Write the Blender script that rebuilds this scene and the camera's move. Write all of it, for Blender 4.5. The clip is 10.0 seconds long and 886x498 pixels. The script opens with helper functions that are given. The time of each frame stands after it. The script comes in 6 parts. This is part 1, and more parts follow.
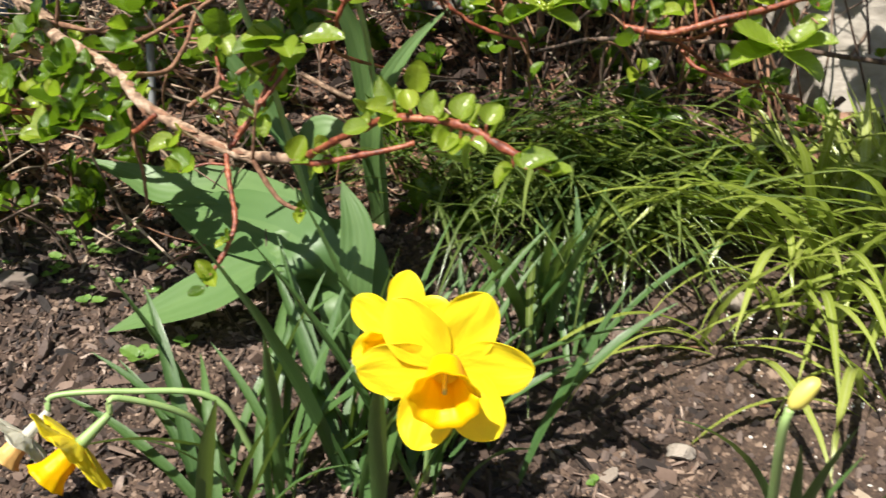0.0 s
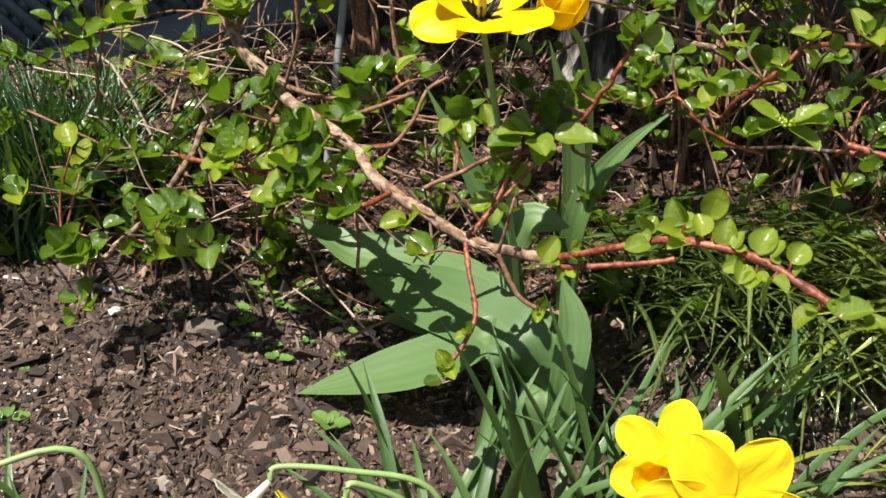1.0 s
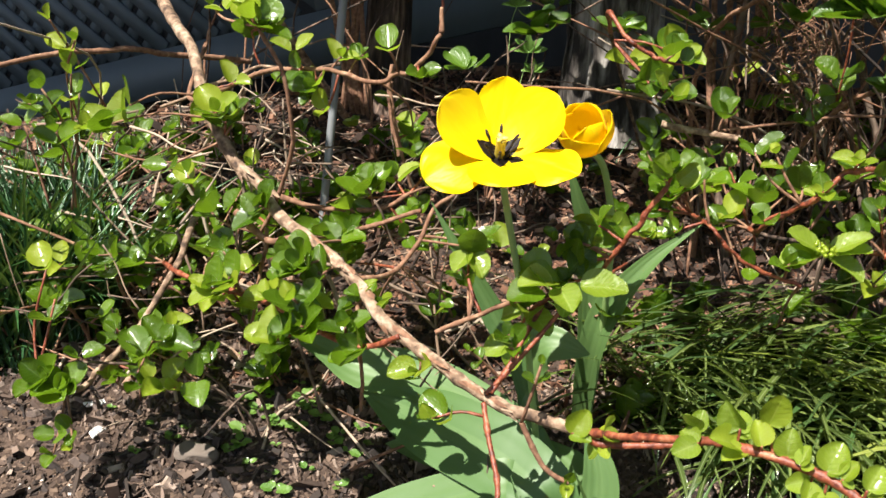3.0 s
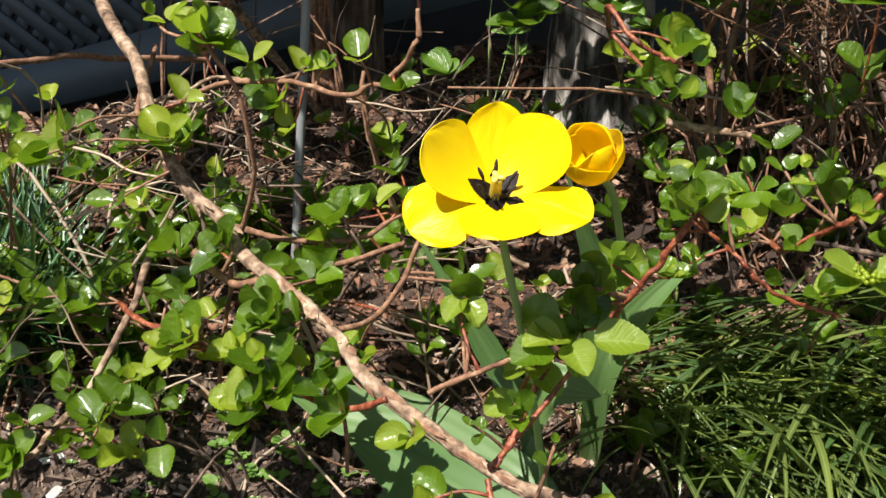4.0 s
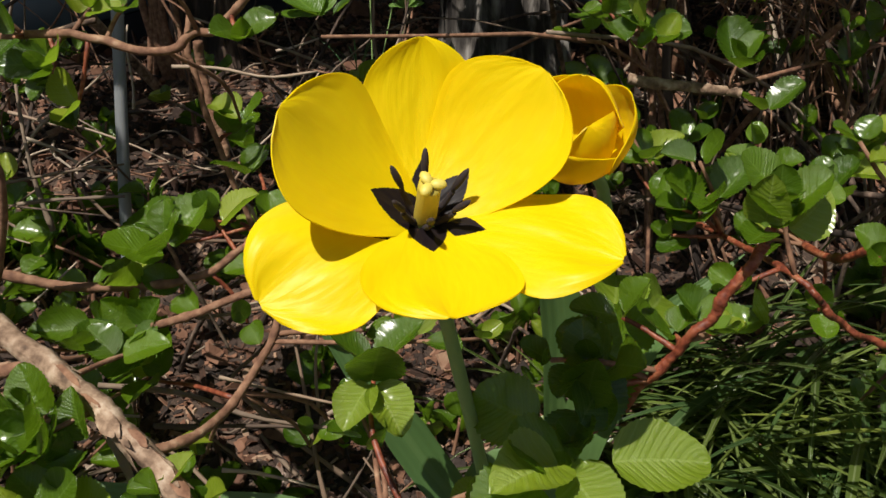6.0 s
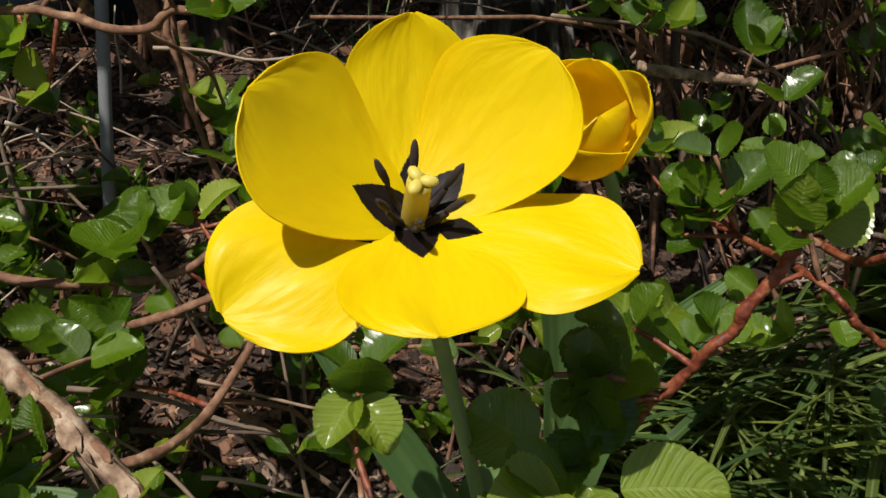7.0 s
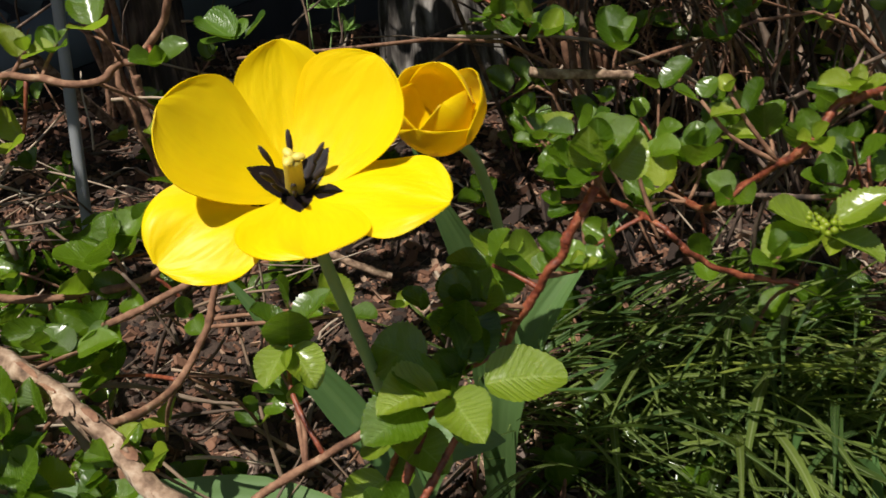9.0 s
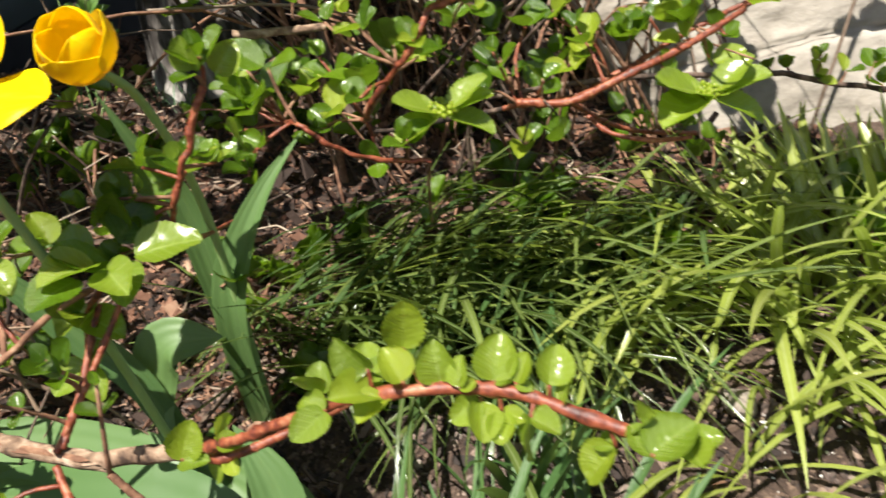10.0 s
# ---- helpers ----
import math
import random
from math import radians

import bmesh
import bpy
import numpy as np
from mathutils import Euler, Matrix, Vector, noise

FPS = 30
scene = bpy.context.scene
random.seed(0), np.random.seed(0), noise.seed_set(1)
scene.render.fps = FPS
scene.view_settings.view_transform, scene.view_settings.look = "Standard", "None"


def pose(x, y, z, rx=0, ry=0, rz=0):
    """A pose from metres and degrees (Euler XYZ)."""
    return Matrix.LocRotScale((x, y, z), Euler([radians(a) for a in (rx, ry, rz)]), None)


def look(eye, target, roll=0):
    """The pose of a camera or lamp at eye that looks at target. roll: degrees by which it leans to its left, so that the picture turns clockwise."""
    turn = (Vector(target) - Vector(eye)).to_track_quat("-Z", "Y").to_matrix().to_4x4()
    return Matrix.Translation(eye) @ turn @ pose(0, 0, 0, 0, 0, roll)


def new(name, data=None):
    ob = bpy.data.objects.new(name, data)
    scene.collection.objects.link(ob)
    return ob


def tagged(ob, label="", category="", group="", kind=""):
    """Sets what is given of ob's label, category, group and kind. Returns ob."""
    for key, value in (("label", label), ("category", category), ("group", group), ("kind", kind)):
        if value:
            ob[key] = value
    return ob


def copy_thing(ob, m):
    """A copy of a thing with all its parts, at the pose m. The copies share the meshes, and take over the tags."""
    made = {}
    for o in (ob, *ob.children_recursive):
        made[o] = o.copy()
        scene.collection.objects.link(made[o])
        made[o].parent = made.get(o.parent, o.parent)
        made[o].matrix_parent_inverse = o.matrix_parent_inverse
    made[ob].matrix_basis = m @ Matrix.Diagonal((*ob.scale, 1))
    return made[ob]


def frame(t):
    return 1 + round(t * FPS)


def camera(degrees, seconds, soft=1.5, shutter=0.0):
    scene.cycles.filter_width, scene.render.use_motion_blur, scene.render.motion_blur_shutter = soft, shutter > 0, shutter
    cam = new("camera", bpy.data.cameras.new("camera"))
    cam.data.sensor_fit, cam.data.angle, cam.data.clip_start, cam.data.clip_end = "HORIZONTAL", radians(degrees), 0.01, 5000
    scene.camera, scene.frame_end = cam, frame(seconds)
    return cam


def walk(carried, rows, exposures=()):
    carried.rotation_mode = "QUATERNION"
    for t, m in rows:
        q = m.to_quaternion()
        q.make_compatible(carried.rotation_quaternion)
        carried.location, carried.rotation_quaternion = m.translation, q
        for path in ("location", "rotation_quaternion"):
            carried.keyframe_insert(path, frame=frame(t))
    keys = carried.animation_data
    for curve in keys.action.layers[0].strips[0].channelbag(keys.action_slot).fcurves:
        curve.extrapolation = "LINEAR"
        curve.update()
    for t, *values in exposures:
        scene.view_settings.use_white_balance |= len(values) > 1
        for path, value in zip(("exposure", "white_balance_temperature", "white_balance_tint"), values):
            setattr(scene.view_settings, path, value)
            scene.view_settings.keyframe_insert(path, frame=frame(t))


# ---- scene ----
cam = camera(54.4, 10.0, soft=1.5, shutter=0.2)
PATH = [
    (0, (0.094, -0.167, 0.302), (-0.017, 1.78, -0.139), -1.6),
    (0.5, (-0.01, -0.163, 0.318), (-0.215, 1.791, -0.056), 2.3),
    (1, (-0.069, -0.165, 0.347), (-0.323, 1.789, 0.004), 4.1),
    (1.5, (-0.119, -0.157, 0.376), (-0.37, 1.791, 0.0), 4.3),
    (2, (-0.138, -0.12, 0.416), (-0.361, 1.83, 0.032), 2.9),
    (2.5, (-0.137, -0.082, 0.455), (-0.346, 1.87, 0.073), 3.3),
    (3, (-0.117, -0.071, 0.474), (-0.333, 1.884, 0.113), 3.6),
    (3.2, (-0.107, -0.072, 0.49), (-0.326, 1.884, 0.136), 3.4),
    (4.3, (-0.15, 0.11, 0.528), (-0.284, 2.049, 0.059), 0.3),
    (4.5, (-0.155, 0.148, 0.531), (-0.219, 2.094, 0.078), 0.8),
    (5, (-0.167, 0.222, 0.512), (-0.137, 2.167, 0.05), 0.2),
    (5.5, (-0.168, 0.288, 0.505), (-0.082, 2.229, 0.027), 0.9),
    (5.7, (-0.164, 0.308, 0.496), (-0.067, 2.246, 0.009), -0.4),
    (6.8, (-0.161, 0.372, 0.489), (-0.072, 2.3, -0.037), 0.1),
    (7, (-0.158, 0.371, 0.488), (-0.063, 2.298, -0.038), 0.3),
    (7.5, (-0.156, 0.352, 0.49), (-0.052, 2.279, -0.038), 0.5),
    (8, (-0.158, 0.334, 0.494), (-0.054, 2.266, -0.015), 0.6),
    (8.5, (-0.143, 0.299, 0.492), (-0.056, 2.237, 0.006), -1.4),
    (9, (-0.114, 0.262, 0.477), (-0.002, 2.208, 0.028), -5.8),
    (9.5, (-0.068, 0.197, 0.439), (0.133, 2.141, 0.018), -9.5),
    (10, (-0.006, 0.12, 0.401), (0.39, 2.025, -0.065), -13.1),
]
walk(cam, [(t, look(eye, target, roll)) for t, eye, target, roll in PATH],
     exposures=[(0.0, 1.08), (1.0, 0.92), (2.0, 1.20), (3.2, 1.27), (4.5, 0.68), (5.5, 0.33), (6.8, -0.03), (8.5, 0.02), (9.5, 0.78), (10.0, 1.15)])

# ---- light ----
SUN_FROM = Vector((-0.30, -0.52, 0.80)).normalized()
world = bpy.data.worlds.new("sky")
scene.world = world
world.use_nodes = True
sky = world.node_tree.nodes.new("ShaderNodeTexSky")
sky.sky_type, sky.sun_disc = "NISHITA", False
sky.sun_elevation = math.asin(SUN_FROM.z)
sky.sun_rotation = math.atan2(SUN_FROM.x, SUN_FROM.y)
world.node_tree.links.new(sky.outputs[0], world.node_tree.nodes["Background"].inputs[0])
world.node_tree.nodes["Background"].inputs[1].default_value = 0.05
sun_data = bpy.data.lights.new("sun", "SUN")
sun_data.energy, sun_data.angle, sun_data.color = 5.0, radians(0.5), (1.0, 0.95, 0.86)
sun = new("sun", sun_data)
sun.matrix_basis = look(SUN_FROM * 10, (0, 0, 0))


# ---- materials ----
class Nodes:
    """A small builder of node materials."""

    def __init__(self, name):
        self.m = bpy.data.materials.new(name)
        self.m.use_nodes = True
        self.t = self.m.node_tree
        self.b = self.t.nodes["Principled BSDF"]
        self.out = self.t.nodes["Material Output"]

    def n(self, kind, **keys):
        node = self.t.nodes.new("ShaderNode" + kind)
        for key, value in keys.items():
            node.inputs[key.replace("_", " ")].default_value = value
        return node

    def l(self, a, b):
        self.t.links.new(a, b)

    def coords(self, which="Object"):
        return self.n("TexCoord").outputs[which]

    def noise(self, scale, detail=4, which="Object", rough=0.55, stretch=None):
        v = self.coords(which)
        if stretch:
            mp = self.n("Mapping")
            mp.inputs["Scale"].default_value = stretch
            self.l(v, mp.inputs["Vector"])
            v = mp.outputs[0]
        node = self.n("TexNoise", Scale=scale, Detail=detail, Roughness=rough)
        self.l(v, node.inputs["Vector"])
        return node.outputs["Fac"]

    def ramp(self, fac, stops):
        node = self.n("ValToRGB")
        e = node.color_ramp.elements
        while len(e) < len(stops):
            e.new(0.5)
        for el, (p, c) in zip(e, stops):
            el.position, el.color = p, (*c, 1)
        self.l(fac, node.inputs[0])
        return node.outputs[0]

    def mix(self, fac, a, b, blend="MIX"):
        node = self.t.nodes.new("ShaderNodeMix")
        node.data_type, node.blend_type = "RGBA", blend
        for value, sock in ((fac, node.inputs[0]), (a, node.inputs[6]), (b, node.inputs[7])):
            if isinstance(value, bpy.types.NodeSocket):
                self.l(value, sock)
            else:
                sock.default_value = value if isinstance(value, (int, float)) else (*value, 1)
        return node.outputs[2]

    def math(self, op, a, b=0.0, c=0.0):
        node = self.t.nodes.new("ShaderNodeMath")
        node.operation = op
        for value, sock in zip((a, b, c), node.inputs):
            if isinstance(value, bpy.types.NodeSocket):
                self.l(value, sock)
            else:
                sock.default_value = value
        return node.outputs[0]

    def bump(self, height, strength, distance=0.002):
        node = self.n("Bump", Strength=strength, Distance=distance)
        self.l(height, node.inputs["Height"])
        self.l(node.outputs[0], self.b.inputs["Normal"])
        return node.outputs[0]

    def color(self, socket):
        self.l(socket, self.b.inputs["Base Color"])

    def thin(self, colour, share, normal=None):
        """Lets light through, as leaves and petals do."""
        tr = self.n("BsdfTranslucent")
        self.l(colour, tr.inputs[0])
        if normal:
            self.l(normal, tr.inputs["Normal"])
        mx = self.n("MixShader", Fac=share)
        self.l(self.b.outputs[0], mx.inputs[1])
        self.l(tr.outputs[0], mx.inputs[2])
        self.l(mx.outputs[0], self.out.inputs["Surface"])


def rough(m, value, coat=0.0):
    m.b.inputs["Roughness"].default_value = value
    m.b.inputs["Coat Weight"].default_value = coat
    m.b.inputs["Coat Roughness"].default_value = 0.22


def mat_leaf(name, dark, light, gloss=0.32, veins=7.0, share=0.28, vein_tint=(0.20, 0.32, 0.05), islands=False, mark=0.28, relief=0.42):
    m = Nodes(name)
    sep = m.n("SeparateXYZ")
    m.l(m.coords("UV"), sep.inputs[0])
    u, v = sep.outputs[0], sep.outputs[1]
    side = m.math("ABSOLUTE", m.math("SUBTRACT", v, 0.5))
    rnd = m.n("NewGeometry").outputs["Random Per Island"] if islands else m.n("ObjectInfo").outputs["Random"]
    base = m.mix(rnd, dark, light)
    base = m.mix(m.math("MULTIPLY", m.noise(28, 3), 0.55), base, light)
    # side veins run forward from the midrib
    wave = m.math("SINE", m.math("MULTIPLY", m.math("SUBTRACT", u, m.math("MULTIPLY", side, 0.55)), veins * 6.283))
    vein = m.math("POWER", m.math("MAXIMUM", wave, 0.0), 6.0)
    mid = m.math("LESS_THAN", side, 0.022)
    line = m.math("MAXIMUM", m.math("MULTIPLY", vein, 0.6), mid)
    col = m.mix(m.math("MULTIPLY", line, mark), base, vein_tint)
    m.color(col)
    h = m.math("ADD", m.math("MULTIPLY", m.math("ABSOLUTE", wave), 0.7), m.math("MULTIPLY", m.noise(160, 2), 0.6))
    m.bump(m.math("SUBTRACT", h, m.math("MULTIPLY", line, 0.6)), relief, 0.0013)
    rough(m, gloss, 0.6)
    m.thin(m.mix(0.5, col, (0.30, 0.52, 0.02)), share)
    return m.m


def mat_blade(name, dark, light, stripe, gloss=0.4, share=0.22, lines=9.0, islands=False, coat=0.3):
    m = Nodes(name)
    sep = m.n("SeparateXYZ")
    m.l(m.coords("UV"), sep.inputs[0])
    rnd = m.n("NewGeometry").outputs["Random Per Island"] if islands else m.n("ObjectInfo").outputs["Random"]
    base = m.mix(rnd, dark, light)
    base = m.mix(m.math("MULTIPLY", sep.outputs[0], 0.35), base, light)
    base = m.mix(m.math("MULTIPLY", m.noise(40, 3), 0.5), base, dark)
    wave = m.math("SINE", m.math("MULTIPLY", sep.outputs[1], 6.283 * lines))
    mid = m.math("LESS_THAN", m.math("ABSOLUTE", m.math("SUBTRACT", sep.outputs[1], 0.5)), 0.09)
    col = m.mix(m.math("MULTIPLY", mid, 0.35), base, stripe)
    m.color(col)
    m.bump(m.math("ADD", wave, m.noise(90, 2)), 0.25, 0.0006)
    rough(m, gloss, coat)
    m.thin(m.mix(0.5, col, (0.35, 0.5, 0.05)), share)
    return m.m


def mat_petal(name, deep, pale, blotch=None, share=0.42):
    m = Nodes(name)
    sep = m.n("SeparateXYZ")
    m.l(m.coords("UV"), sep.inputs[0])
    u, v = sep.outputs[0], sep.outputs[1]
    side = m.math("ABSOLUTE", m.math("SUBTRACT", v, 0.5))
    streak = m.noise(6, 4, "UV", stretch=(0.6, 9, 1))
    col = m.mix(m.math("MULTIPLY", streak, 0.6), deep, pale)
    if blotch:
        # a dark pointed mark at the petal's foot
        edge = m.math("SUBTRACT", 0.29, m.math("MULTIPLY", side, 0.78))
        edge = m.math("ADD", edge, m.math("MULTIPLY", m.math("SUBTRACT", streak, 0.5), 0.04))
        col = m.mix(m.math("LESS_THAN", u, edge), col, blotch)
    m.color(col)
    fine = m.math("MULTIPLY", m.noise(5, 4, "UV", stretch=(0.5, 12, 1)), 0.05)
    m.bump(m.math("ADD", fine, m.noise(3.2, 2, "UV", stretch=(0.8, 1.6, 1))), 0.30, 0.005)
    rough(m, 0.42)
    m.b.inputs["Specular IOR Level"].default_value = 0.3
    m.b.inputs["Sheen Weight"].default_value = 0.04
    m.thin(col, share)
    return m.m


def mat_bark(name, stops, scale=60, stretch=(1, 1, 0.25), strength=0.8, gloss=0.85, distance=0.003):
    m = Nodes(name)
    f = m.noise(scale, 6, stretch=stretch)
    big = m.noise(scale * 0.2, 3)
    m.color(m.ramp(m.math("ADD", m.math("MULTIPLY", f, 0.65), m.math("MULTIPLY", big, 0.35)), stops))
    m.bump(f, strength, distance)
    rough(m, gloss)
    return m.m


def mat_soil():
    m = Nodes("soil")
    a, b = m.noise(9, 5), m.noise(110, 8, rough=0.7)
    f = m.math("ADD", m.math("MULTIPLY", a, 0.45), m.math("MULTIPLY", b, 0.55))
    m.color(m.ramp(f, [(0.3, (0.022, 0.013, 0.009)), (0.5, (0.062, 0.038, 0.027)), (0.62, (0.135, 0.088, 0.063)), (0.78, (0.27, 0.195, 0.15))]))
    m.bump(m.math("ADD", b, m.noise(320, 4)), 0.9, 0.006)
    rough(m, 0.95)
    return m.m


def mat_island(name, stops, gloss=0.85, grain=90):
    """For joined chips and litter: every piece takes its own tone."""
    m = Nodes(name)
    rnd = m.n("NewGeometry").outputs["Random Per Island"]
    f = m.math("ADD", m.math("MULTIPLY", rnd, 0.75), m.math("MULTIPLY", m.noise(grain, 4), 0.25))
    m.color(m.ramp(f, stops))
    m.bump(m.noise(grain * 2, 4), 0.6, 0.002)
    rough(m, gloss)
    return m.m


def mat_random(name, stops, gloss=0.8, grain=70):
    m = Nodes(name)
    rnd = m.n("ObjectInfo").outputs["Random"]
    f = m.math("ADD", m.math("MULTIPLY", rnd, 0.6), m.math("MULTIPLY", m.noise(grain, 5), 0.4))
    m.color(m.ramp(f, stops))
    m.bump(m.noise(grain * 2, 5), 0.6, 0.002)
    rough(m, gloss)
    return m.m


LEAF = mat_leaf("hydrangea leaf", (0.016, 0.056, 0.003), (0.112, 0.200, 0.007), gloss=0.25, share=0.33)
LEAF_MASS = mat_leaf("hydrangea foliage", (0.016, 0.056, 0.006), (0.095, 0.185, 0.012), gloss=0.38, share=0.30, islands=True)
LEAF_YOUNG = mat_leaf("young hydrangea leaf", (0.19, 0.28, 0.014), (0.34, 0.42, 0.03), share=0.46, vein_tint=(0.44, 0.54, 0.13))
LEAF_VEINED = mat_leaf("veined hydrangea leaf", (0.13, 0.21, 0.014), (0.25, 0.34, 0.024), gloss=0.32, veins=6.0, share=0.40, vein_tint=(0.36, 0.46, 0.12), mark=0.45, relief=0.45)
WEED = mat_leaf("weed leaf", (0.06, 0.16, 0.02), (0.16, 0.28, 0.05), gloss=0.5, veins=4)
TULIP_LEAF = mat_blade("tulip leaf", (0.060, 0.126, 0.036), (0.112, 0.190, 0.058), (0.112, 0.190, 0.062), gloss=0.50, share=0.14, lines=5, coat=0.0)
DAFF_LEAF = mat_blade("daffodil leaf", (0.042, 0.098, 0.028), (0.092, 0.17, 0.045), (0.09, 0.17, 0.05), gloss=0.45, coat=0.1)
# light green; pale tones and midrib also take in the sun's glints
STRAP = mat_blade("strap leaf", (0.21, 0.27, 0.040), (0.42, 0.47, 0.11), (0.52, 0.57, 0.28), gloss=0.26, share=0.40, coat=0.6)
# darker copy of the strap colour, so these clumps read as shaded
STRAP_SHADED = mat_blade("shaded strap leaf", (0.022, 0.052, 0.018), (0.085, 0.140, 0.036), (0.13, 0.19, 0.075), gloss=0.25, share=0.2, coat=0.6)
# dark green; darkest tone doubles for shaded gaps, pale stripe for highlights
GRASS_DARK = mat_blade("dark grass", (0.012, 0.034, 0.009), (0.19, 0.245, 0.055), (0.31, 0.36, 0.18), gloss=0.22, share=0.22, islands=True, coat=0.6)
CHIVE = mat_blade("fine grass", (0.014, 0.060, 0.020), (0.055, 0.145, 0.042), (0.06, 0.14, 0.055), gloss=0.3, share=0.10, islands=True)
STEM = mat_bark("green stem", [(0.3, (0.18, 0.29, 0.09)), (0.7, (0.30, 0.42, 0.16))], 40, strength=0.15, gloss=0.45)
TULIP_PETAL = mat_petal("tulip petal", (0.93, 0.70, 0.0), (0.96, 0.84, 0.0), (0.016, 0.010, 0.012), share=0.42)
TULIP_PLAIN = mat_petal("tulip cup petal", (0.94, 0.70, 0.0), (0.97, 0.84, 0.0), share=0.45)
DAFF_PETAL = mat_petal("daffodil petal", (0.94, 0.79, 0.01), (0.96, 0.87, 0.06), share=0.45)
DAFF_CUP = mat_petal("daffodil trumpet", (0.95, 0.66, 0.0), (0.97, 0.78, 0.0), share=0.6)
WHITE_PETAL = mat_petal("faded petal", (0.72, 0.70, 0.58), (0.85, 0.84, 0.76))
PEACH_CUP = mat_petal("peach trumpet", (0.80, 0.50, 0.16), (0.86, 0.62, 0.26))
PISTIL = mat_bark("pistil", [(0.3, (0.50, 0.43, 0.05)), (0.7, (0.70, 0.62, 0.18))], 80, strength=0.1, gloss=0.5)
HEART = mat_bark("tulip pistil", [(0.3, (0.36, 0.27, 0.02)), (0.7, (0.58, 0.46, 0.08))], 80, strength=0.1, gloss=0.5)
STIGMA = mat_bark("tulip stigma", [(0.3, (0.52, 0.42, 0.05)), (0.7, (0.66, 0.55, 0.12))], 80, strength=0.1, gloss=0.5)
ANTHER = mat_bark("anther", [(0.3, (0.010, 0.006, 0.008)), (0.7, (0.035, 0.022, 0.022))], 120, strength=0.4)
BARK = mat_bark("peeling tan bark", [(0.36, (0.045, 0.025, 0.016)), (0.46, (0.17, 0.105, 0.066)), (0.55, (0.31, 0.21, 0.14)), (0.68, (0.52, 0.41, 0.31))], 120, stretch=(1, 1, 1), strength=0.9, distance=0.0018)
TWIG_BROWN = mat_bark("brown twig", [(0.3, (0.075, 0.034, 0.021)), (0.45, (0.17, 0.080, 0.045)), (0.58, (0.27, 0.145, 0.085)), (0.7, (0.42, 0.28, 0.18))], 150, stretch=(1, 1, 1), distance=0.0012)
TWIG_RED = mat_bark("red young twig", [(0.36, (0.060, 0.016, 0.010)), (0.47, (0.17, 0.038, 0.018)), (0.56, (0.27, 0.075, 0.034)), (0.66, (0.40, 0.19, 0.10))], 190, stretch=(1, 1, 1), strength=0.7, gloss=0.5, distance=0.0015)
# dark stops are fissures and also paint in the dappled shade on the trunk
TRUNK = mat_bark("shade-dappled grey shredding bark", [(0.43, (0.022, 0.017, 0.014)), (0.485, (0.09, 0.078, 0.068)), (0.54, (0.19, 0.172, 0.155)), (0.62, (0.36, 0.335, 0.31))], 42, stretch=(1, 1, 0.22), distance=0.012, strength=1.0)
TRUNK_DARK = mat_bark("brown shredding bark", [(0.40, (0.018, 0.011, 0.008)), (0.5, (0.08, 0.05, 0.036)), (0.60, (0.22, 0.15, 0.11))], 70, stretch=(1, 1, 0.1), distance=0.01)
STONE_WALL = mat_bark("pale limestone", [(0.26, (0.11, 0.09, 0.072)), (0.40, (0.24, 0.212, 0.176)), (0.55, (0.31, 0.278, 0.236)), (0.72, (0.38, 0.345, 0.297))], 30, stretch=(1, 1, 1.8), distance=0.006, strength=0.7)
PEBBLE = mat_random("garden stone", [(0.2, (0.14, 0.11, 0.09)), (0.5, (0.28, 0.23, 0.19)), (0.8, (0.42, 0.37, 0.31))])
CHIP = mat_island("mulch chip", [(0.1, (0.012, 0.008, 0.006)), (0.35, (0.040, 0.025, 0.018)), (0.6, (0.100, 0.064, 0.047)), (0.8, (0.20, 0.140, 0.108)), (0.95, (0.43, 0.34, 0.28))])
FLAKE = mat_island("grey bark flake", [(0.10, (0.010, 0.007, 0.006)), (0.38, (0.034, 0.023, 0.019)), (0.62, (0.075, 0.052, 0.043)), (0.84, (0.135, 0.098, 0.082)), (0.96, (0.32, 0.25, 0.20))], 0.85, 160)
WHITE_GRIT = mat_island("white grit", [(0.2, (0.55, 0.52, 0.48)), (0.8, (0.80, 0.78, 0.74))], 0.8)
CRUMB = mat_island("soil crumb", [(0.08, (0.018, 0.011, 0.008)), (0.4, (0.066, 0.041, 0.028)), (0.7, (0.145, 0.095, 0.067)), (0.95, (0.31, 0.225, 0.17))], 0.95)
# brown litter; dark stops also stand for shade, pale stops for sunlit bits
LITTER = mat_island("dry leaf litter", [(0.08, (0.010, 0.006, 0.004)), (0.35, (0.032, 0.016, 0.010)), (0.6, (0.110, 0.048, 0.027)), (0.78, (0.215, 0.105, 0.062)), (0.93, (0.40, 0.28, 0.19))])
TWIG_DRY = mat_random("dry twig", [(0.2, (0.07, 0.045, 0.032)), (0.5, (0.17, 0.12, 0.085)), (0.8, (0.40, 0.32, 0.24))])
TWIG_PALE = mat_random("bleached twig", [(0.2, (0.12, 0.075, 0.048)), (0.5, (0.25, 0.170, 0.115)), (0.8, (0.46, 0.36, 0.27))])
WHITE_BIT = mat_random("white chip", [(0.2, (0.55, 0.54, 0.52)), (0.8, (0.75, 0.74, 0.72))])
GALV = mat_bark("galvanised steel", [(0.3, (0.16, 0.17, 0.18)), (0.7, (0.30, 0.31, 0.32))], 60, strength=0.15, gloss=0.5)
